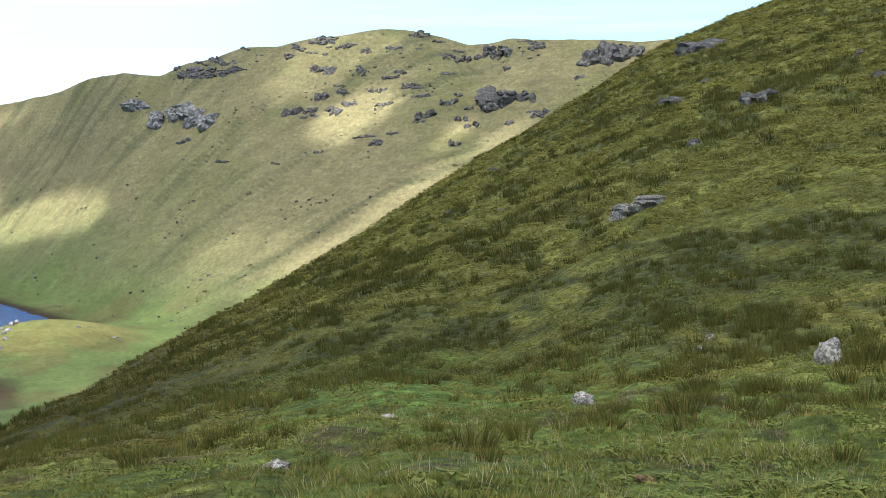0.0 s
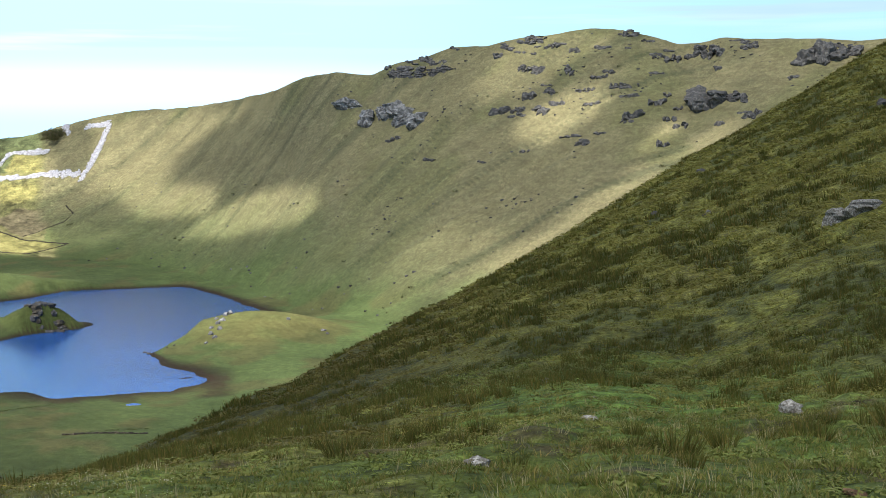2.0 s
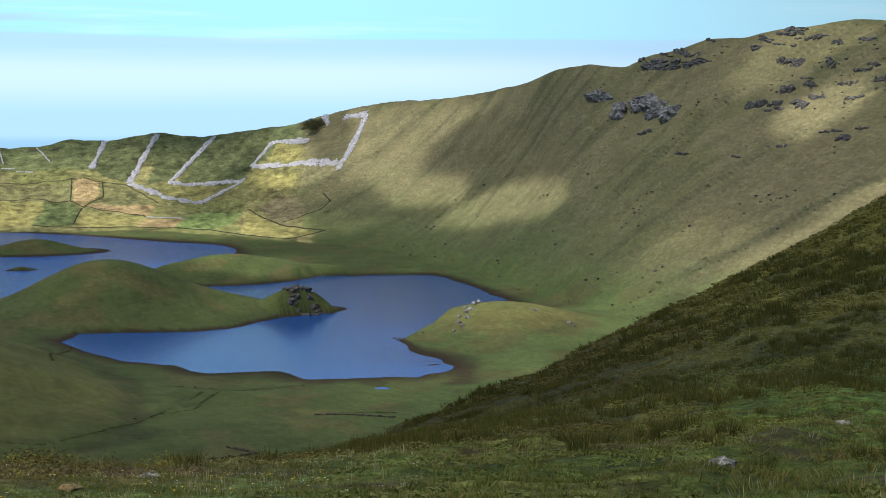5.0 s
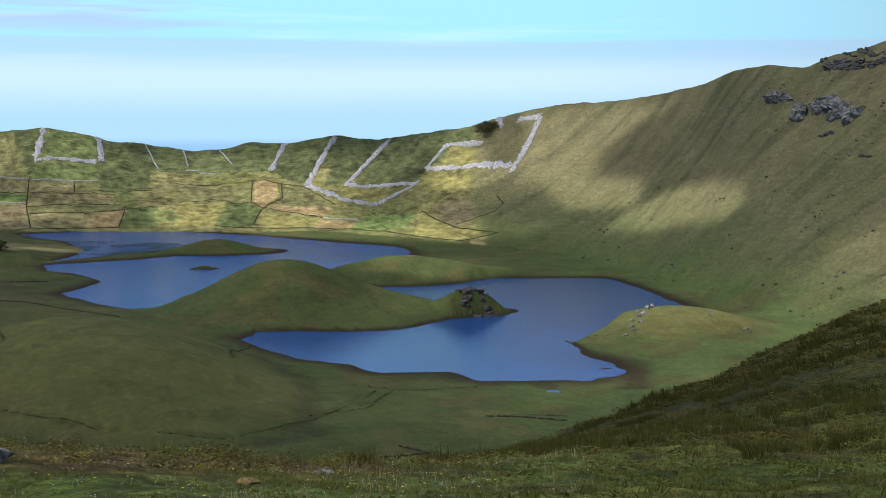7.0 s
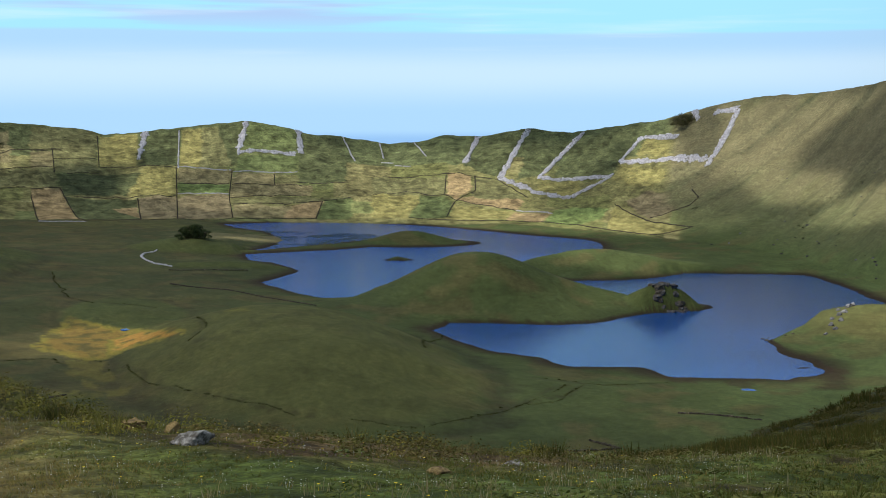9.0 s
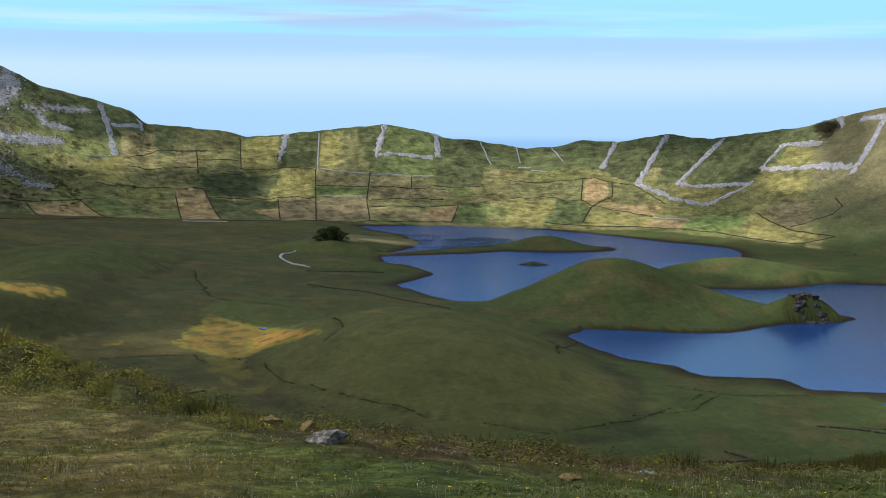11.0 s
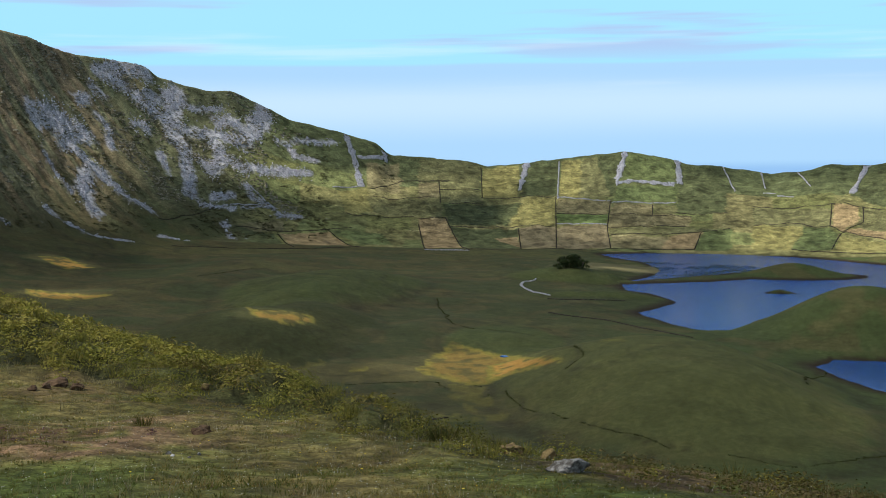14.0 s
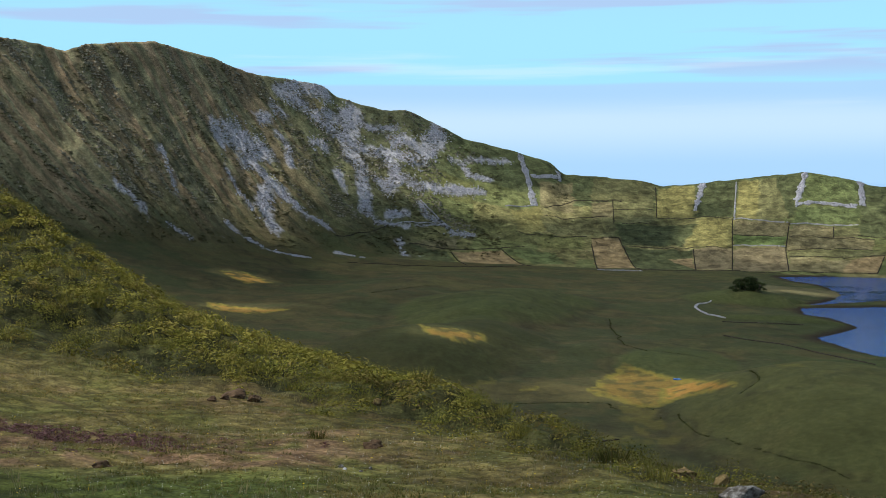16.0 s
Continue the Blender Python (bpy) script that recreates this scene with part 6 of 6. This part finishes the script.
def more_rushes():
    """Rush tussocks scattered through the rough end of the meadow."""
    x, y, d, az = fan_places(900, -19, 14, 20, 64)
    ok = (rough(x / 7, y / 7, 2, 431) + 0.45 * (1 - step(-6, 4, az)) > RNG.uniform(0.0, 1.0, 900)) & (d < np.interp(az, MEAD[0], MEAD[2]) * 1.25)
    x, y = x[ok], y[ok]
    h = RNG.uniform(0.25, 0.62, len(x))
    stuff("meadow_rushes", [spears(90, 440 + k, 0.45, 0.02, 0.4) for k in range(4)], x, y, np.stack([h * 1.1, h * 1.1, h], -1), RUSH, "dark rushes scattered through the rough meadow", "rushes")


more_rushes()


def hill_rushes():
    """Rushes in thick patches all over the hillside, with paler tussocks between them."""
    x, y, d, az = fan_places(84000, -20, 27, 30, 345, 1.25)
    d0, d1 = np.interp(az, MEAD[0], MEAD[2]), np.interp(az, BROW[0], BROW[2])
    rush = hill_clumps(d, az, x, y) + RNG.normal(0, 0.1, len(x)) > 0.14 + 0.25 * (1 - step(60, 130, d))
    ok = (d < d1 * 1.04) & ((d > d0 * 0.85) | (RNG.uniform(0, 1, len(x)) < 0.15)) & (RNG.uniform(0, 1, len(x)) < np.where(rush, 0.8, 0.5))
    x, y, d, az, rush = x[ok], y[ok], d[ok], az[ok], rush[ok]
    h = RNG.uniform(0.35, 0.85, len(x)) * (0.85 + 0.2 * step(60, 160, d))
    sizes = np.stack([h * RNG.uniform(0.8, 1.5, len(x)), h * RNG.uniform(0.8, 1.5, len(x)), h], -1)
    close = d < 95
    low = sizes * np.array([1.15, 1.15, 0.62]) * np.where(d < 95, 0.7, 1.0)[:, None]
    sizes = sizes * np.where(d < 95, 0.72, 1.0)[:, None]
    for at, n, wide, label in ((close, 34, 0.030, "dark rushes on the near hillside"), (~close, 15, 0.060, "dark rushes in patches over the hillside")):
        at = at & rush
        stuff("hill_rushes", [spears(n, 60 + k, 0.5, wide, 0.3) for k in range(6)], x[at], y[at], sizes[at], RUSH, label, "rushes")
    brown = az > 8 + RNG.normal(0, 3, len(x))
    mid = ~close & (d < 175)
    for dark, mat, kind in ((False, TUSSOCK, "pale olive tussocks of moss and grass"), (True, DARK_HEATH, "brown-green heath")):
        for zone, n, size, where in ((close, 60, 0.12, "on the near hillside"), (mid, 34, 0.21, "between the rushes on the hillside"), (~close & ~mid, 18, 0.36, "high on the hillside")):
            at = zone & ~rush & (brown == dark)
            stuff("hill_brush", [leaf_ball(n, 70 + k, size, 0.65, 0.7) for k in range(5)], x[at], y[at], low[at], mat, kind + " " + where, "brush")
    x, y, d, az = fan_places(20000, -20, 27, 30, 340, 1.2)
    at = (RNG.uniform(0, 1, len(x)) > 0.7 * step(4, 11, az)) & (d < np.interp(az, BROW[0], BROW[2]) * 1.03) & (d > np.interp(az, MEAD[0], MEAD[2]) * 0.8) & (hill_clumps(d, az, x, y) < RNG.uniform(-0.3, 0.3, len(x)))
    x, y, d = x[at], y[at], d[at]
    h = RNG.uniform(0.18, 0.42, len(x)) * (0.8 + 0.4 * step(60, 160, d))
    stuff("hill_grass", [spears(11, 90 + k, 0.8, 0.10, 0.7) for k in range(6)], x, y, np.stack([h * 1.2, h * 1.2, h], -1), HILL_GRASS, "tufts of pale olive grass between the rushes", "grass", 0, 0.2)


hill_rushes()


def cushions():
    """Moss and turf cushions that make the meadow lumpy."""
    protos = [leaf_ball(44, 500 + k, 0.17, 0.75) for k in range(5)]
    x, y, d, az = fan_places(8500, -20, 40, 12, 70, 1.25)
    ok = (d < np.interp(az, BROW[0], BROW[2])) & (rough(x / 3.5, y / 3.5, 3, 511) + 0.25 > RNG.uniform(-0.6, 0.9, len(x)))
    ok &= RNG.uniform(0, 1, len(x)) > 0.75 * step(20, 34, az)
    x, y, d = x[ok], y[ok], d[ok]
    h = RNG.uniform(0.05, 0.17, len(x)) * (1 + 0.9 * step(35, 80, d))
    w = h * RNG.uniform(1.3, 2.6, len(x))
    z = height(x, y)
    v, f = scattered(protos, np.column_stack([x, y, z + 0.1 * h]), np.stack([w, w * RNG.uniform(0.7, 1.2, len(x)), h], -1), RNG.uniform(0, 6.3, len(x)), 0.2)
    tagged(new("moss_cushions", soup("moss_cushions", v, f, MOSS)), "green and olive cushions of moss and turf", "moss", kind="stuff")


cushions()


def meadow_grass():
    protos = [spears(9, 80 + k, 0.6, 0.06, 0.6) for k in range(6)]
    x, y, d, az = fan_places(52000, -20, 78, 11.5, 42, 1.45)
    ok = d < np.interp(az, BROW[0], BROW[2]) * 1.1
    ok &= rough(x / 2, y / 2, 3, 411) > RNG.uniform(-1.0, 0.5, len(x))
    x, y, d = x[ok], y[ok], d[ok]
    h = RNG.uniform(0.05, 0.13, len(x)) * (1 - 0.4 * step(14, 30, np.degrees(np.arctan2(-x, y)))) * (1 + 0.5 * np.maximum(rough(x / 3, y / 3, 2, 413), 0))
    dry = (step(40, 54, np.degrees(np.arctan2(-x, y))) * (0.7 - 0.4 * (1 - step(20, 24, d)) * step(58, 66, np.degrees(np.arctan2(-x, y)))) + 0.3 * rough(x / 4, y / 4, 3, 415)) > RNG.uniform(0, 1, len(x))
    for name, part_, mat, label in (("meadow_grass", ~dry, GRASS, "short green meadow grass with moss"), ("dry_grass", dry, DRY_GRASS, "short straw-coloured and olive meadow grass")):
        stuff(name, protos, x[part_], y[part_], np.stack([h * 1.3, h * 1.3, h], -1)[part_], mat, label, "grass", 0, 0.2)
    x, y, d, az = fan_places(5200, -20, 78, 11.5, 40)
    ok = (d < np.interp(az, BROW[0], BROW[2]) * 1.05) & (rough(x / 4, y / 4, 2, 417) > 0.05)
    h = RNG.uniform(0.10, 0.24, ok.sum())
    stuff("dry_stalks", [blades(6, 95 + k, 0.35, 0.02, 0.3) for k in range(3)], x[ok], y[ok], np.stack([h, h, h], -1), STRAW, "pale dry grass stalks in the meadow", "grass", 0, 0.2)
    k = np.arange(6) * math.pi / 3
    disc = np.concatenate([np.stack([np.cos(k), np.sin(k), 0.25 + 0 * k], -1), [(0, 0, 0)], [(-0.12, 0, -5), (0.12, 0, -5), (0, 0.1, 0)]])
    face = np.array([(i, (i + 1) % 6, 6) for i in range(6)] + [(7, 8, 9)])
    for name, mat, n, size, t0, label in (("yellow_flowers", YELLOW, 300, 0.015, 24, "small yellow meadow flowers"), ("white_flowers", WHITE, 3400, 0.008, 20, "tiny white meadow flowers")):
        x, y, d, az = fan_places(n, t0, 78, 11.5, 30)
        ok = d < np.interp(az, BROW[0], BROW[2])
        s = size * RNG.uniform(0.7, 1.3, ok.sum())
        stuff(name, [(disc, face)], x[ok], y[ok], np.stack([s, s, s], -1), mat, label, "flowers", 0.07, 0.25)


meadow_grass()


def left_shrubs():
    """Low shrubs and bracken over the slope beyond the meadow."""
    x, y, d, az = fan_places(21000, 24, 84, 19, 100, 1.0)
    d0, d1 = np.interp(az, MEAD[0], MEAD[2]), np.interp(az, BROW[0], BROW[2])
    ok = (d > d0 * 1.06 + 1.6 * rough(x / 2.5, y / 2.5, 2, 421)) & (d < d1 * 1.05)
    ok &= np.where(az > 50, bush_lump(x, y) > RNG.uniform(0.32, 0.75, len(x)), 0.5 * rough(x / 5, y / 5, 2, 423) + lumps(x / 1.3, y / 1.3, 425) > RNG.uniform(-1.0, 0.4, len(x)))
    x, y, d, az = x[ok], y[ok], d[ok], az[ok]
    big = 0.72 + 0.28 * step(46, 60, az)
    h = (0.20 + 0.30 * RNG.uniform(0, 1, len(x)) ** 2 + 0.18 * step(-0.2, 0.7, lumps(x / 1.7, y / 1.7, 426))) * big
    w = h * RNG.uniform(1.0, 1.6, len(x))
    brown = RNG.uniform(0, 1, len(x)) > 0.12 + 0.84 * step(40, 54, az)
    stuff("heath_edge", [leaf_ball(120, 110 + k, 0.08, 0.8) for k in range(4)], x[brown], y[brown], np.stack([w, w, h], -1)[brown], HEATH, "brown heath and dry grass along the meadow's edge", "heath", -0.05, 0.1)
    x, y, d, az, h, w, big = (q[~brown] for q in (x, y, d, az, h, w, big))
    near, close = (d < 48) & (d > 33), d <= 33
    for at, n, size, label in ((close, 150, 0.075, "olive shrubs and bracken at the edge of the meadow"), (near, 90, 0.10, "yellow-green shrubs and bracken with brown patches on the near slope"), (d >= 48, 44, 0.16, "yellow-green shrubs on the slope")):
        stuff("slope_shrubs", [leaf_ball(n, 120 + k, size, 0.8, 0.9) for k in range(6)], x[at], y[at], np.stack([w, w, h], -1)[at], SHRUB, label, "shrubs", -0.05, 0.1)
    bx, by, bd, ba = fan_places(760, 38, 82, 20, 80, 1.0)
    ok = (bd > np.interp(ba, MEAD[0], MEAD[2]) * 1.12) & (bd < np.interp(ba, BROW[0], BROW[2]) * 1.03) & (lumps(bx / 5, by / 5, 429) > -0.3)
    bx, by, bd, ba = bx[ok], by[ok], bd[ok], ba[ok]
    bh = RNG.uniform(0.36, 0.74, len(bx)) * (0.85 + 0.2 * step(48, 60, ba))
    bw = bh * RNG.uniform(0.9, 1.25, len(bx))
    stuff("tall_shrubs", [leaf_ball(560, 180 + k, 0.042, 0.95, 0.6) for k in range(5)], bx, by, np.stack([bw, bw, bh], -1), TALL_SHRUB, "rounded olive shrubs with sunlit yellow put into their leaves", "shrubs", -0.05, 0.1)
    # dark clumps added between the shrubs to stand for shade
    some = RNG.uniform(0, 1, len(x)) < 0.45
    px, py = x[some] + RNG.normal(0, 0.5, some.sum()), y[some] + RNG.normal(0, 0.5, some.sum())
    q = h[some] * RNG.uniform(0.4, 0.7, some.sum())
    stuff("under_shrubs", [leaf_ball(34, 170 + k, 0.10, 0.7) for k in range(4)], px, py, np.stack([q * 1.6, q * 1.6, q], -1), UNDER, "dark green leaf clumps put in as shade between shrubs", "shrubs", -0.05, 0.1)
    ok = RNG.uniform(0, 1, len(x)) < 0.12
    h = RNG.uniform(0.3, 0.6, ok.sum()) * big[ok]
    stuff("slope_rushes", [spears(40, 140 + k, 0.5, 0.03, 0.5) for k in range(3)], x[ok], y[ok], np.stack([h, h, h], -1), HILL_GRASS, "tufts of olive grass among shrubs on the slope", "grass")


left_shrubs()


def heather_patch():
    """Low reddish heather on the bare strip of the meadow."""
    x = RNG.normal(0, 1, 900)
    y = RNG.normal(0, 1, 900)
    px, py = HEATHER_AT[0] + 1.3 * x * HEATHER_AT[2] - 0.7 * y * HEATHER_AT[3], HEATHER_AT[1] + 1.3 * x * HEATHER_AT[3] + 0.7 * y * HEATHER_AT[2]
    ok = rough(px / 0.9, py / 0.9, 2, 451) > -0.1
    px, py = px[ok], py[ok]
    h = RNG.uniform(0.03, 0.09, len(px))
    stuff("heather", [leaf_ball(26, 460 + k, 0.3, 0.8) for k in range(3)], px, py, np.stack([h * 1.6, h * 1.6, h], -1), HEATHER, "low reddish heather on a bare strip of meadow", "heather", -0.01, 0.1)


HEATHER_AT = (-25.0, 7.6, 0.42, 0.9)
heather_patch()


def ditch_growth():
    """Dark rushes along the ditches of the crater floor."""
    place = []
    for line in DITCHES:
        for a, b in zip(line[:-1], line[1:]):
            a, b = np.array(a, float), np.array(b, float)
            run = np.hypot(*(b - a))
            t = RNG.uniform(0, 1, int(run * 1.3))
            q = a + (b - a) * t[:, None]
            q[:, 0] += 4 * lumps(q[:, 0] / 24, q[:, 1] / 24, 471) + RNG.normal(0, 0.35, len(t))
            q[:, 1] += 4 * lumps(q[:, 0] / 24, q[:, 1] / 24, 473) + RNG.normal(0, 0.35, len(t))
            place.append(q[lumps(q[:, 0] / 15, q[:, 1] / 15, 475) > -0.45])
    q = np.concatenate(place)
    q = q[lake_edge(q[:, 0], q[:, 1]) < -2]
    for poly, dry in BOGS:
        q = q[inside(poly, q[:, 0], q[:, 1]) < 1]
    h = RNG.uniform(0.35, 0.9, len(q))
    stuff("ditch_rushes", [leaf_ball(9, 480 + k, 0.5, 0.7) for k in range(4)], q[:, 0], q[:, 1], np.stack([h, h, h * 0.8], -1), UNDER, "dark rushes lining the ditches of the crater floor", "rushes", -0.05, 0.1)


ditch_growth()


# reeds in the shallow water behind the strip of land
REED_BED = [(-1114, 1244), (-1021, 1169), (-978, 1101), (-957, 1093), (-950, 1143), (-933, 1202), (-900, 1248), (-930, 1280), (-1010, 1285), (-1070, 1270)]


def reed_bed():
    x, y = RNG.uniform(-1120, -890, 7000), RNG.uniform(1085, 1295, 7000)
    ok = (inside(REED_BED, x, y) > 0) & (rough(x / 26, y / 26, 3, 491) + 0.4 * rough(x / 6, y / 6, 2, 493) > RNG.uniform(-0.25, 0.5, len(x)))
    x, y = x[ok], y[ok]
    h = RNG.uniform(0.7, 1.3, len(x))
    v, f = scattered([spears(9, 495 + k, 0.9, 0.16, 0.5) for k in range(4)], np.column_stack([x, y, np.maximum(height(x, y), -0.15)]), np.stack([h, h, h], -1), RNG.uniform(0, 6.3, len(x)), 0.1)
    tagged(new("reeds", soup("reeds", v, f, REED)), "olive reeds standing in the shallow edge of the lake", "reeds", kind="stuff")


reed_bed()
